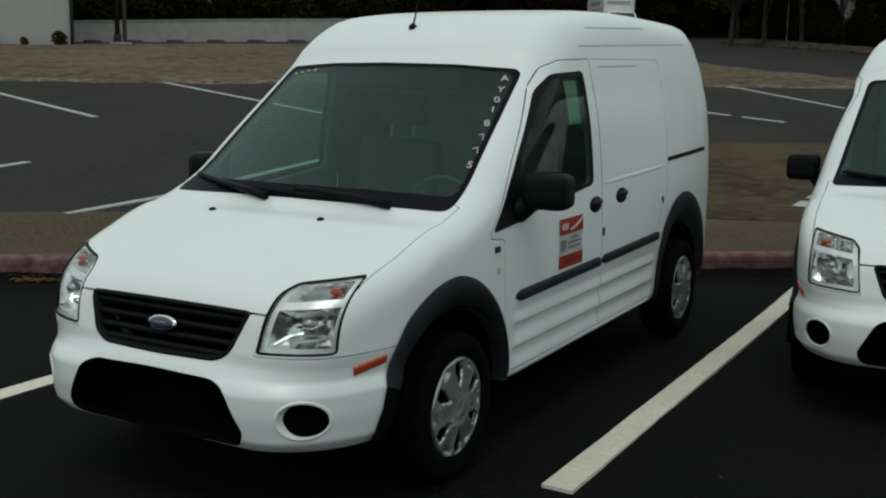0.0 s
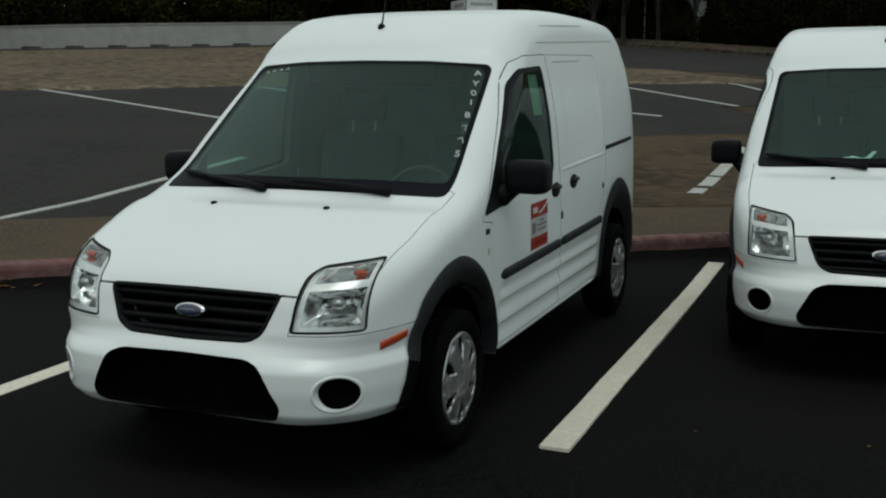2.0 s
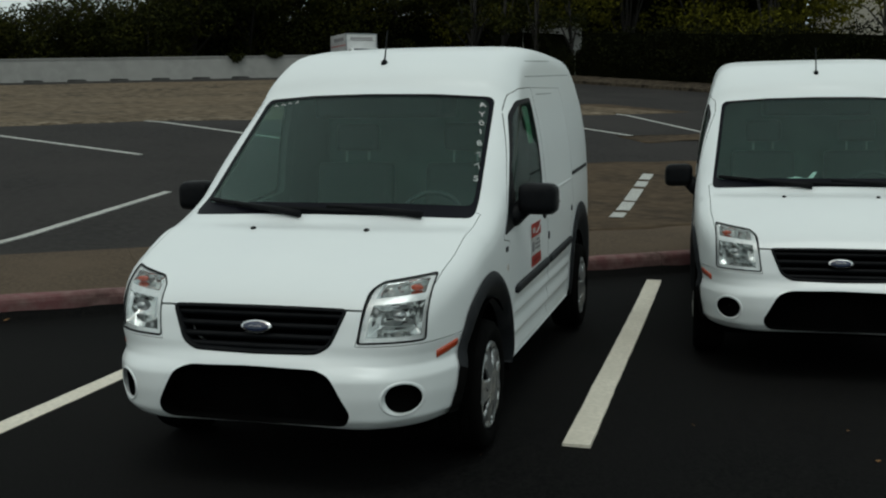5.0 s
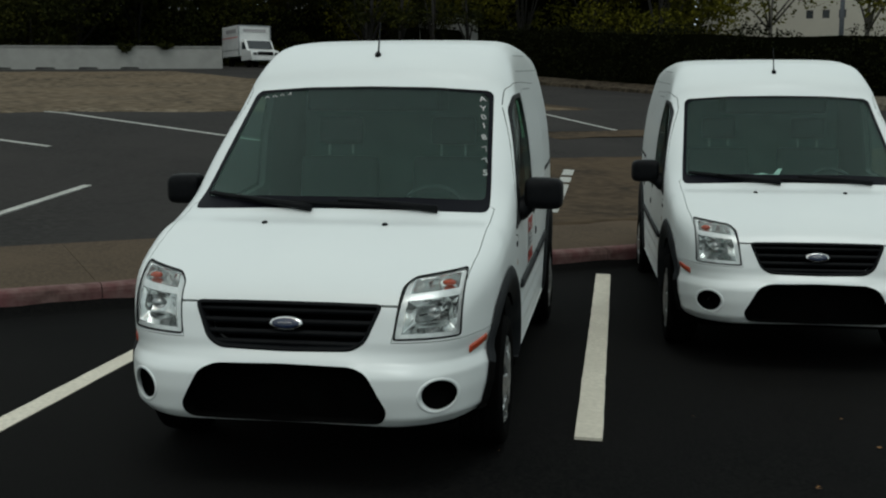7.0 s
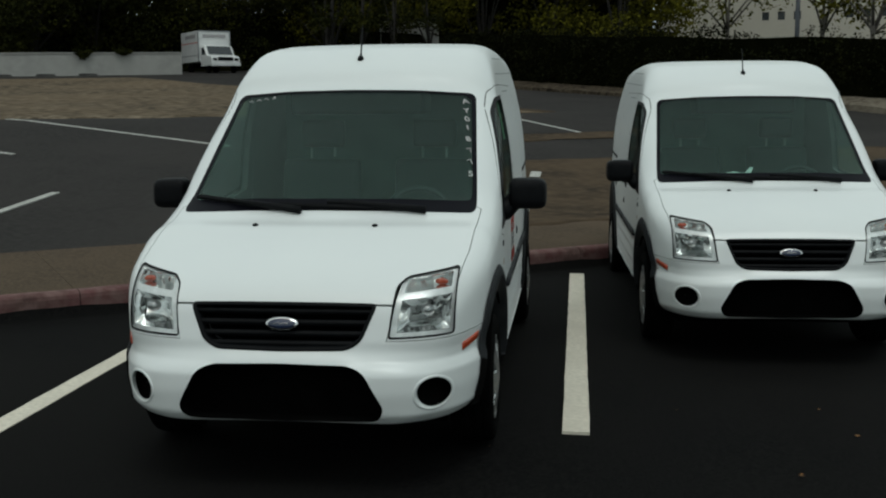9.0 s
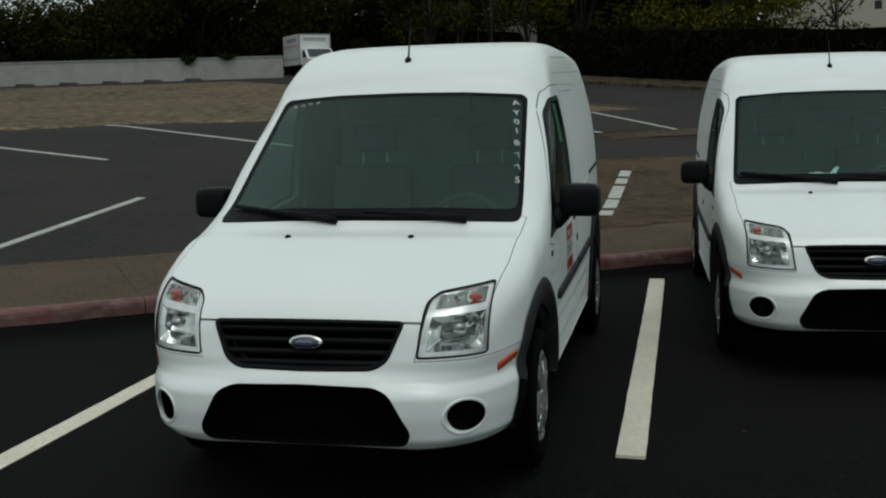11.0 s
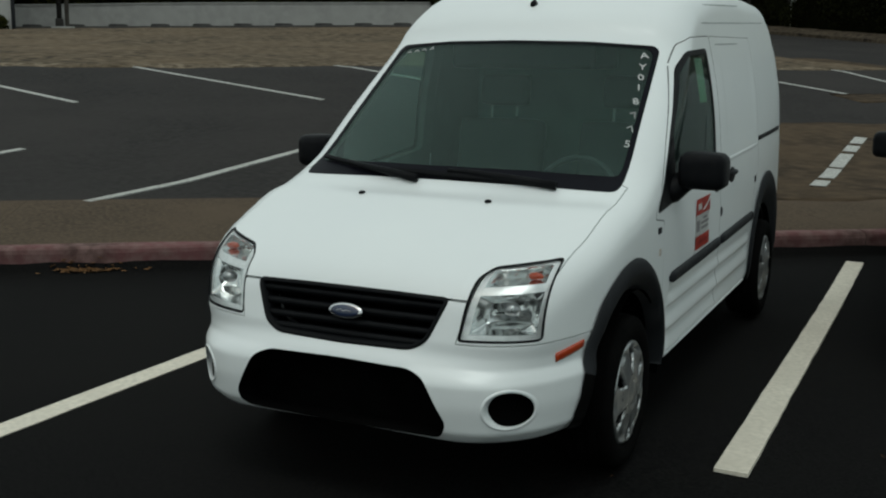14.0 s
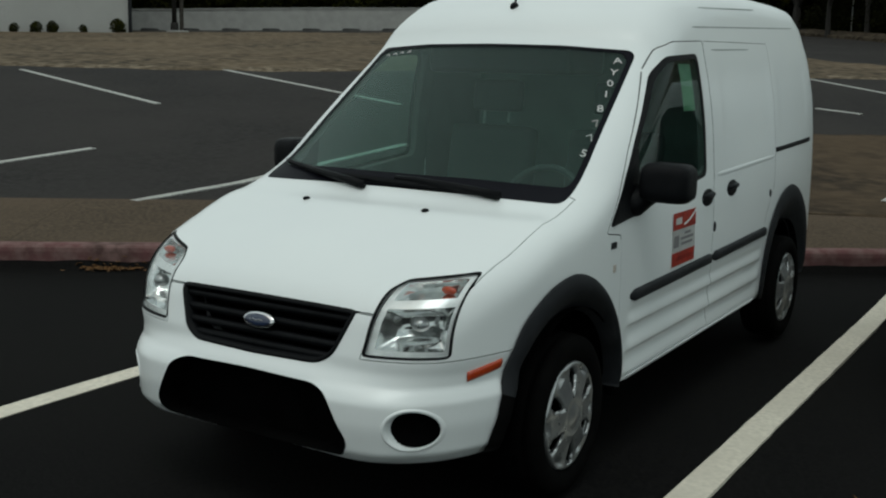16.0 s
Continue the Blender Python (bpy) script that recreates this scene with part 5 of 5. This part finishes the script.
def hedge_run(s0, s1, n, seed):
    """One clipped length of hedge: small leaves about a core painted as inner shade."""
    hedge = tagged(new("hedge"), "tall clipped dark green hedge along the lot", "hedge", "hedges")
    rng = np.random.default_rng(seed)
    blobs, rows = [], []
    for s in np.linspace(s0, s1, int(s1 - s0) + 1):
        u, v = hedge_at(s)
        g = gz(*xy(u + 1.6, v))
        hgt = 2.85 + .12 * noise.noise((s * .3, 0, 0))
        end = min(1, .55 + .45 * min(s - s0, s1 - s))
        for k in range(8):
            bx, by = xy(u + 1.2 + rng.random() ** 2 * 1.2, v + rng.random() - .5)
            blobs.append((bx, by, g + .5 + (hgt * end - .95) * rng.random() + .1, .75, .75, .5))
        top = g + hgt * end - .45
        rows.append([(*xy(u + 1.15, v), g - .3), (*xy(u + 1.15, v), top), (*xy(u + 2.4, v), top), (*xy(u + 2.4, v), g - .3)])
    bm = bmesh.new()
    r = grid_mesh(bm, rows, closed=True)
    bm.faces.new(r[0])
    bm.faces.new(r[-1][::-1])
    bmesh.ops.recalc_face_normals(bm, faces=bm.faces)
    part("shade_core", bm, SHADECORE, hedge)
    leaves = new("leaves", leaf_mesh("leaves", blobs, n, .06, seed + 1, HEDGE))
    leaves.parent = hedge


hedge_run(-12, 33.0, 62000, 8)
hedge_run(34.9, 41.0, 9000, 18)
def hedge_kerb(s0, s1, prof, material, label):
    bm = bmesh.new()
    rows = []
    for s in np.arange(s0, s1 + .1, .5):
        u, v = hedge_at(s)
        row = []
        for du, h in prof:
            x, y = xy(u + du, v)
            row.append((x, y, gz(x, y) + h + .03 * noise.noise((s * 1.3, du * 2, 0))))
        rows.append(row)
    grid_mesh(bm, rows)
    tagged(part("far_kerb", bm, material), label, "kerb", kind="structure")


hedge_kerb(-14, 13, ((-.55, -.1), (-.53, .20), (-.36, .24), (-.25, .22), (.1, .28), (.5, .36), (.95, .42), (.95, -.1)), PALEKERB, "pale dusty concrete kerb under the hedge")
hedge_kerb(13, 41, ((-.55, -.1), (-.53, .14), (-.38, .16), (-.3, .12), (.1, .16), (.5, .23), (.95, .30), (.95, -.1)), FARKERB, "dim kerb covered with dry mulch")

# ---- pale office building behind the hedge, with street trees before it ----
office = tagged(new("office_building"), "cream rendered building with small square windows", "building")
ax, ay, bx, by = 6.6, 66.0, 60.0, 52.0
L = math.hypot(bx - ax, by - ay)
ang = math.atan2(by - ay, bx - ax)
M = Matrix.Translation((ax, ay, 1.0)) @ Matrix.Rotation(ang, 4, "Z")
wins = []
w0 = 6.42
while w0 < L - 3:
    wins += [(w0, 5.75), (w0 + .93, 5.75), (w0 + 1.86, 5.75)]
    w0 += 4.85
bm = bmesh.new()
vx = sorted({0, L} | {round(w, 3) for w, _ in wins} | {round(w + .42, 3) for w, _ in wins})
vz = [0, 5.75, 6.25, 13]
holes = {(round(w, 3), 5.75) for w, _ in wins} 
grid = {(x, z): bm.verts.new(M @ Vector((x, 0, z))) for x in vx for z in vz}
for x0, x1 in zip(vx, vx[1:]):
    for z0, z1 in zip(vz, vz[1:]):
        if (x0, z0) not in holes:
            bm.faces.new((grid[x0, z0], grid[x1, z0], grid[x1, z1], grid[x0, z1]))
        else:
            inn = [bm.verts.new(M @ Vector((x, .18, z))) for x, z in ((x0, z0), (x1, z0), (x1, z1), (x0, z1))]
            out = [grid[x0, z0], grid[x1, z0], grid[x1, z1], grid[x0, z1]]
            for i in range(4):
                j = (i + 1) % 4
                bm.faces.new((out[i], out[j], inn[j], inn[i]))
side = [bm.verts.new(M @ Vector(p)) for p in ((0, 0, 0), (0, 14, 0), (0, 14, 13), (0, 0, 13))]
bm.faces.new(side)
topf = [bm.verts.new(M @ Vector(p)) for p in ((0, 0, 13), (0, 14, 13), (L, 14, 13), (L, 0, 13))]
bm.faces.new(topf)
part("wall", bm, CREAM, office)
pane_me = None
for w, z in wins:
    bm = bmesh.new()
    for p in ((.0, 0), (.42, 0), (.42, .5), (0, .5)):
        bm.verts.new((p[0], 0, p[1]))
    bm.faces.new(list(bm.verts))
    if pane_me is None:
        ob = part("window", bm, WINDOW, office)
        pane_me = ob.data
    else:
        bm.free()
        ob = new("window", pane_me)
        ob.parent = office
    ob.matrix_local = M @ Matrix.Translation((w, .16, z))
st = tree("street_tree", 7.0, 3.0, 2.5, 1800, .11, 91, LEAF2, "thin street tree with sparse olive leaves", .02, 12, .12, WEATHERED)
for i, (az, D) in enumerate(((-7.93, 56), (-12.6, 52), (-14.95, 50), (-19.5, 50), (-23.5, 49))):
    x, y = 1.17 + D * math.sin(radians(-az)), -4.2 + D * math.cos(radians(az))
    m = pose(x, y, gz(x, y), 0, 0, 77 * i)
    if i == 0:
        st.matrix_world = m
    else:
        copy_thing(st, m)

bm = bmesh.new()
x, y = 1.17 + 54 * math.sin(radians(11.35)), -4.2 + 54 * math.cos(radians(11.35))
tube(bm, [(x, y, gz(x, y) - .2), (x, y, gz(x, y) + 5.5)], [.13, .10], 10)
tagged(part("steel_post", bm, POSTSTEEL, None, smooth=True), "plain blue-grey steel post before the building", "post")
olive = tree("olive_tree", 9.0, .9, 2.4, 12000, .10, 96, LEAF2, "dense olive-green tree beyond the hedge", .0, 22, .14)
for i, (az, D) in enumerate(((-2.6, 58), (.8, 60), (4.6, 61), (-1.6, 63))):
    x, y = 1.17 + D * math.sin(radians(-az)), -4.2 + D * math.cos(radians(az))
    if i == 0:
        olive.matrix_world = pose(x, y, gz(x, y), 0, 0, 20)
    else:
        copy_thing(olive, pose(x, y, gz(x, y), 0, 0, 20 + 100 * i))

# ---- pale house seen in scraps through the trees ----
house = tagged(new("far_house"), "pale low house glimpsed through the trees", "house")
bm = bmesh.new()
x, y = 1.2 - 60.5 * math.sin(radians(8.5)), -4.2 + 60.5 * math.cos(radians(8.5))
g = gz(x, y)
box(bm, (x, y, g + 1.5), (3.2, 1.6, 3.0), .05, Matrix.Rotation(radians(12), 3, "Z"))
part("wall", bm, WALLW, house)
bm = bmesh.new()
box(bm, (x, y, g + 3.08), (3.5, 1.9, .16), .05, Matrix.Rotation(radians(12), 3, "Z"))
part("roof", bm, GREYPL, house, "dark flat roof")

screen_tree = tree("leafy_tree", 6.0, 1.6, 1.3, 1300, .10, 141, LEAF, "leafy tree in front of the pale house", .03, 12, .13)
for i, az in enumerate((12.6, 11.0, 9.2, 7.4)):
    x, y = 1.2 - 58.4 * math.sin(radians(az)), -4.2 + 58.4 * math.cos(radians(az))
    if i == 0:
        screen_tree.matrix_world = pose(x, y, gz(x, y), 0, 0, 0)
    else:
        copy_thing(screen_tree, pose(x, y, gz(x, y), 0, 0, 70 * i))

# light pole behind the trees
bm = bmesh.new()
x, y = 1.2 - 88 * math.sin(radians(17.1)), -4.2 + 88 * math.cos(radians(17.1))
g = gz(x, y)
tube(bm, [(x, y, g), (x, y, g + .6), (x, y, g + 11.5)], [.12, .08, .05], 10)
lamp_post = part("lamp_post", bm, GALV, None, smooth=True)
tagged(lamp_post, "slim pale galvanised lamp post among trees", "lamp post")

# ---- small box truck by the wall ----
truck = tagged(new("box_truck"), "small white box truck parked by the wall", "truck")


def tpart(name, bm, material, parent=None, label="", smooth=False):
    return part(name, bm, material, parent or truck, label, smooth)


bm = bmesh.new()
box(bm, (0, 2.9, 1.72), (2.1, 3.4, 1.95), .04)
cargo = tpart("cargo_box", bm, TRUCKW, None, "white cargo box")
bm = bmesh.new()
box(bm, (0, 1.18, 2.36), (1.5, .02, .20), .004)
tpart("lettering_bar", bm, GREYINK, cargo, "unreadable grey lettering")
for sx in (-1, 1):
    bm = bmesh.new()
    box(bm, (sx * 1.056, 2.7, 2.35), (.02, 2.0, .22), .004)
    tpart("lettering_bar", bm, GREYINK, cargo, "unreadable grey lettering")
for sx in (-1, 1):
    bm = bmesh.new()
    box(bm, (sx * 1.04, 1.21, 1.72), (.07, .07, 1.93), .01)
    tpart("corner_post", bm, GALV, cargo, "grey metal corner post")
    for z, m in ((1.95, RED), (1.15, GALV)):
        bm = bmesh.new()
        box(bm, (sx * 1.054, 2.9, z), (.012, 3.3, .05), .003)
        tpart("side_stripe", bm, m, cargo)
bm = bmesh.new()
box(bm, (0, 1.205, 2.66), (2.06, .06, .07), .01)
tpart("top_rail", bm, GALV, cargo, "grey metal top rail")
bm = bmesh.new()
rows = []
for x, k in ((-.92, .94), (-.86, 1), (.86, 1), (.92, .94)):
    rows.append([(x, -.75, .45), (x, -.8, .75), (x, -.7, 1.02 * k), (x, .05, 1.12 * k), (x, .55, 1.72 * k), (x, 1.15, 1.78 * k), (x, 1.15, .45)])
r = grid_mesh(bm, rows, closed=True)
bm.faces.new(r[0])
bm.faces.new(r[-1][::-1])
bmesh.ops.recalc_face_normals(bm, faces=bm.faces)
cab = tpart("cab", bm, TRUCKW, None, "white cab")
bm = bmesh.new()
grid_mesh(bm, [[(x, .065, 1.17), (x, .50, 1.69)] for x in (-.78, -.4, 0, .4, .78)])
for w in bm.verts:
    w.co.y -= .03
tpart("windscreen", bm, WINDOW, cab, "dark windscreen")
for sx in (-1, 1):
    bm = bmesh.new()
    vs_ = [bm.verts.new((sx * .925, y, z)) for y, z in ((.2, 1.15), (1.0, 1.15), (1.0, 1.6), (.55, 1.6))]
    bm.faces.new(vs_)
    tpart("side_window", bm, WINDOW, cab, "dark side window")
    bm = bmesh.new()
    box(bm, (sx * .70, -.80, .83), (.28, .05, .18), .02)
    tpart("headlight", bm, CHROME, cab)
bm = bmesh.new()
box(bm, (0, -.79, .85), (1.0, .06, .22), .015)
tpart("grille", bm, BLACK, cab, "black grille")
bm = bmesh.new()
box(bm, (0, -.86, .52), (1.86, .16, .2), .03)
tpart("bumper", bm, TRUCKW, cab)
for sx in (-1, 1):
    for wy in (.05, 3.4):
        bm = bmesh.new()
        lathe(bm, [(0, -.1), (.3, -.1), (.36, -.07), (.36, .07), (.3, .1), (.18, .08), (0, .09)], Matrix.Translation((sx * .82, wy, .36)) @ Matrix.Rotation(0 if sx > 0 else math.pi, 4, "Z"), 24)
        tpart("wheel", bm, RUBBER, None, "black wheel", True)
bm = bmesh.new()
box(bm, (0, 2.4, .58), (1.2, 4.2, .2), .02)
tpart("chassis", bm, CAVITYSHADE)
D, az = 71, 18.25
x, y = 1.17 - D * math.sin(radians(az)), -4.2 + D * math.cos(radians(az))
truck.matrix_world = pose(x, y, gz(x, y), 0, 0, 38) @ Matrix.Scale(1.02, 4)

# ivy that hangs over the low wall
for u, w, drop in ((10.62, .35, .34), (12.95, .3, .12)):
    x, y = xy(u, 60.9)
    ztop = gz(*xy(u, 61)) + 1.33
    ivy = tagged(new("ivy"), "dark ivy hanging over the low wall", "ivy")
    n = 6
    blobs = [(x + CU * w * (k / (n - 1) - .5) * 2, y + SU * w * (k / (n - 1) - .5) * 2, ztop + .05 - drop * (1 - abs(k / (n - 1) - .5) * 2) * .7, .22, .2, .12 + drop * .5 * (1 - abs(k / (n - 1) - .5) * 2)) for k in range(n)]
    lv = new("leaves", leaf_mesh("leaves", blobs, 700, .06, 200 + int(w * 100), LEAF))
    lv.parent = ivy
    bm = bmesh.new()
    tube(bm, [(x, y + .5, ztop - .6), (x, y + .35, ztop + .05), (x, y - .02, ztop + .06), (x, y - .05, ztop - drop * .5)], .02, 6)
    part("stem", bm, BARK, ivy)

# bushes by the white building
bush = tagged(new("bush"), "small round dark bush at the wall foot", "bush", "bushes")
bl = new("leaves", leaf_mesh("leaves", [(0, 0, .35, .32, .32, .36), (.1, .1, .3, .3, .3, .3)], 500, .07, 44, LEAF))
bl.parent = bush
bm = bmesh.new()
tube(bm, [(0, 0, -.1), (0, 0, .3)], [.04, .03], 6)
part("stem", bm, BARK, bush)
for i, (u, v, s) in enumerate(((-12.05, 50.4, 1.0), (-13.7, 50.5, .6), (-15.1, 50.4, .85), (-15.85, 50.4, .8), (-16.95, 50.5, .7))):
    x, y = xy(u, v)
    m = pose(x, y, gz(x, y), 0, 0, 60 * i) @ Matrix.Scale(s, 4)
    if i == 0:
        bush.matrix_world = m
    else:
        copy_thing(bush, m)

# ---- sticker, marker writing, papers: on one van only ----
def flat_text(name, char, m, size, material, parent):
    cu = bpy.data.curves.new(name, "FONT")
    cu.body, cu.size, cu.align_x, cu.align_y, cu.extrude = char, size, "CENTER", "CENTER", .0008
    tmp = new(name, cu)
    me = bpy.data.meshes.new_from_object(tmp.evaluated_get(bpy.context.evaluated_depsgraph_get()))
    bpy.data.objects.remove(tmp)
    me.materials.append(material)
    ob = new(name, me)
    ob.parent, ob.matrix_local = parent, m
    return ob


def screen_frame(x, z, roll=0):
    """Upright axes that lie on the windscreen at a place."""
    p = screen_point(x, z, .0005)
    r = (screen_point(x + .02, z, .0005) - screen_point(x - .02, z, .0005)).normalized()
    u = (screen_point(x, z + .02, .0005) - screen_point(x, z - .02, .0005)).normalized()
    n = r.cross(u).normalized()
    u = n.cross(r)
    return Matrix((( r.x, u.x, n.x, p.x), (r.y, u.y, n.y, p.y), (r.z, u.z, n.z, p.z), (0, 0, 0, 1))) @ Matrix.Rotation(radians(roll), 4, "Z")


writing = [("A", .613, 1.636, 2), ("Y", .624, 1.586, -6), ("0", .634, 1.541, 5), ("1", .642, 1.497, -4), ("8", .652, 1.439, 3), ("", .666, 1.384, 20), ("", .676, 1.329, 30), ("5", .683, 1.270, -14)]
for ch, x, z, roll in writing:
    if ch:
        flat_text("marker_character", ch, screen_frame(x, z, roll), .058, CHALK, screen)
    else:
        bm = bmesh.new()
        m = screen_frame(x, z, roll)
        for a, b in (((-.012, .016), (.014, .014)), ((.012, .014), (-.006, -.02))):
            tube(bm, [m @ Vector((*a, 0)), m @ Vector((*b, 0))], .0022, 5)
        part("marker_stroke", bm, CHALK, screen)
for x0, x1, z in ((-.60, -.575, 1.642), (-.555, -.525, 1.648), (-.51, -.485, 1.655)):
    bm = bmesh.new()
    tube(bm, [screen_point(x0, z, .0), screen_point((x0 + x1) / 2, z + .008, .0), screen_point(x1, z, .0)], .0022, 5)
    part("marker_stroke", bm, CHALK, screen)
flat_text("marker_character", "A", screen_frame(-.45, 1.664, 10), .034, CHALK, screen)


def door_plate(y0, y1, z0, z1, out, material, name, parent, label="", n=6):
    bm = bmesh.new()
    rows = []
    for y in np.linspace(y0, y1, n):
        rows.append([(side_x(y, z) + out, y, z) for z in np.linspace(z0, z1, 5)])
    grid_mesh(bm, rows)
    bmesh.ops.solidify(bm, geom=bm.faces[:], thickness=.0012)
    bmesh.ops.recalc_face_normals(bm, faces=bm.faces)
    return part(name, bm, material, parent, label)


fd = doors["front_door", True]
sign = door_plate(1.80, 2.095, .738, .978, .002, WHITE, "door_sign", fd, "red and white magnetic sign on the door")
door_plate(1.80, 2.095, .902, .978, .004, RED, "red_band", sign, "red band")
door_plate(1.80, 2.095, .738, .800, .004, RED, "red_band", sign, "red band")
door_plate(1.825, 1.905, .925, .955, .006, WHITE, "white_block", sign)
for y0, y1, z0 in ((1.95, 2.03, .872), (1.90, 2.07, .850), (1.91, 2.06, .826)):
    door_plate(y0, y1, z0, z0 + .012, .004, GREYINK, "text_bar", sign, "unreadable grey lettering")
door_plate(1.815, 1.88, .822, .875, .004, GREYINK, "text_block", sign)
door_plate(1.84, 2.06, .760, .778, .006, DARKRED, "text_bar", sign)
bm = bmesh.new()
rows = []
for t in np.linspace(0, 1, 10):
    y = 1.93 + .16 * t
    z = .915 + .05 * t ** 1.6
    rows.append([(side_x(y, z) + .0065, y, z), (side_x(y, z) + .0065, y, z + .010 + .004 * t)])
grid_mesh(bm, rows)
part("swoosh", bm, WHITE, sign)
# price label inside the driver's window
for z0, z1, m in ((1.53, 1.63, GREEN), (1.42, 1.53, GREEN2)):
    door_plate(2.012, 2.165, z0, z1, -.016, m, "window_label", fd, "pale green label behind the window")

# papers on the other van's dashboard
papers = tagged(new("papers"), "crumpled white papers on the dashboard", "papers")
P2 = pose(2.553, 2.54, -.03, 0, 0, 1.4)
rng = np.random.default_rng(2)
for i in range(4):
    bm = bmesh.new()
    cx, cy = -.36 + .075 * i + rng.normal() * .015, 1.03 + rng.normal() * .012
    rows = []
    for a in np.linspace(-.5, .5, 6):
        rows.append([(cx + a * .15 + b * .05, cy + b * .14, 1.126 + .03 * b + .007 * i + .006 * math.sin(7 * a + 4 * b + i) + .03 * (i == 3) * (a > .3)) for b in np.linspace(-.5, .5, 5)])
    grid_mesh(bm, rows)
    for w in bm.verts:
        w.co = P2 @ w.co
    sheet = part("sheet", bm, WHITE, papers, smooth=True)
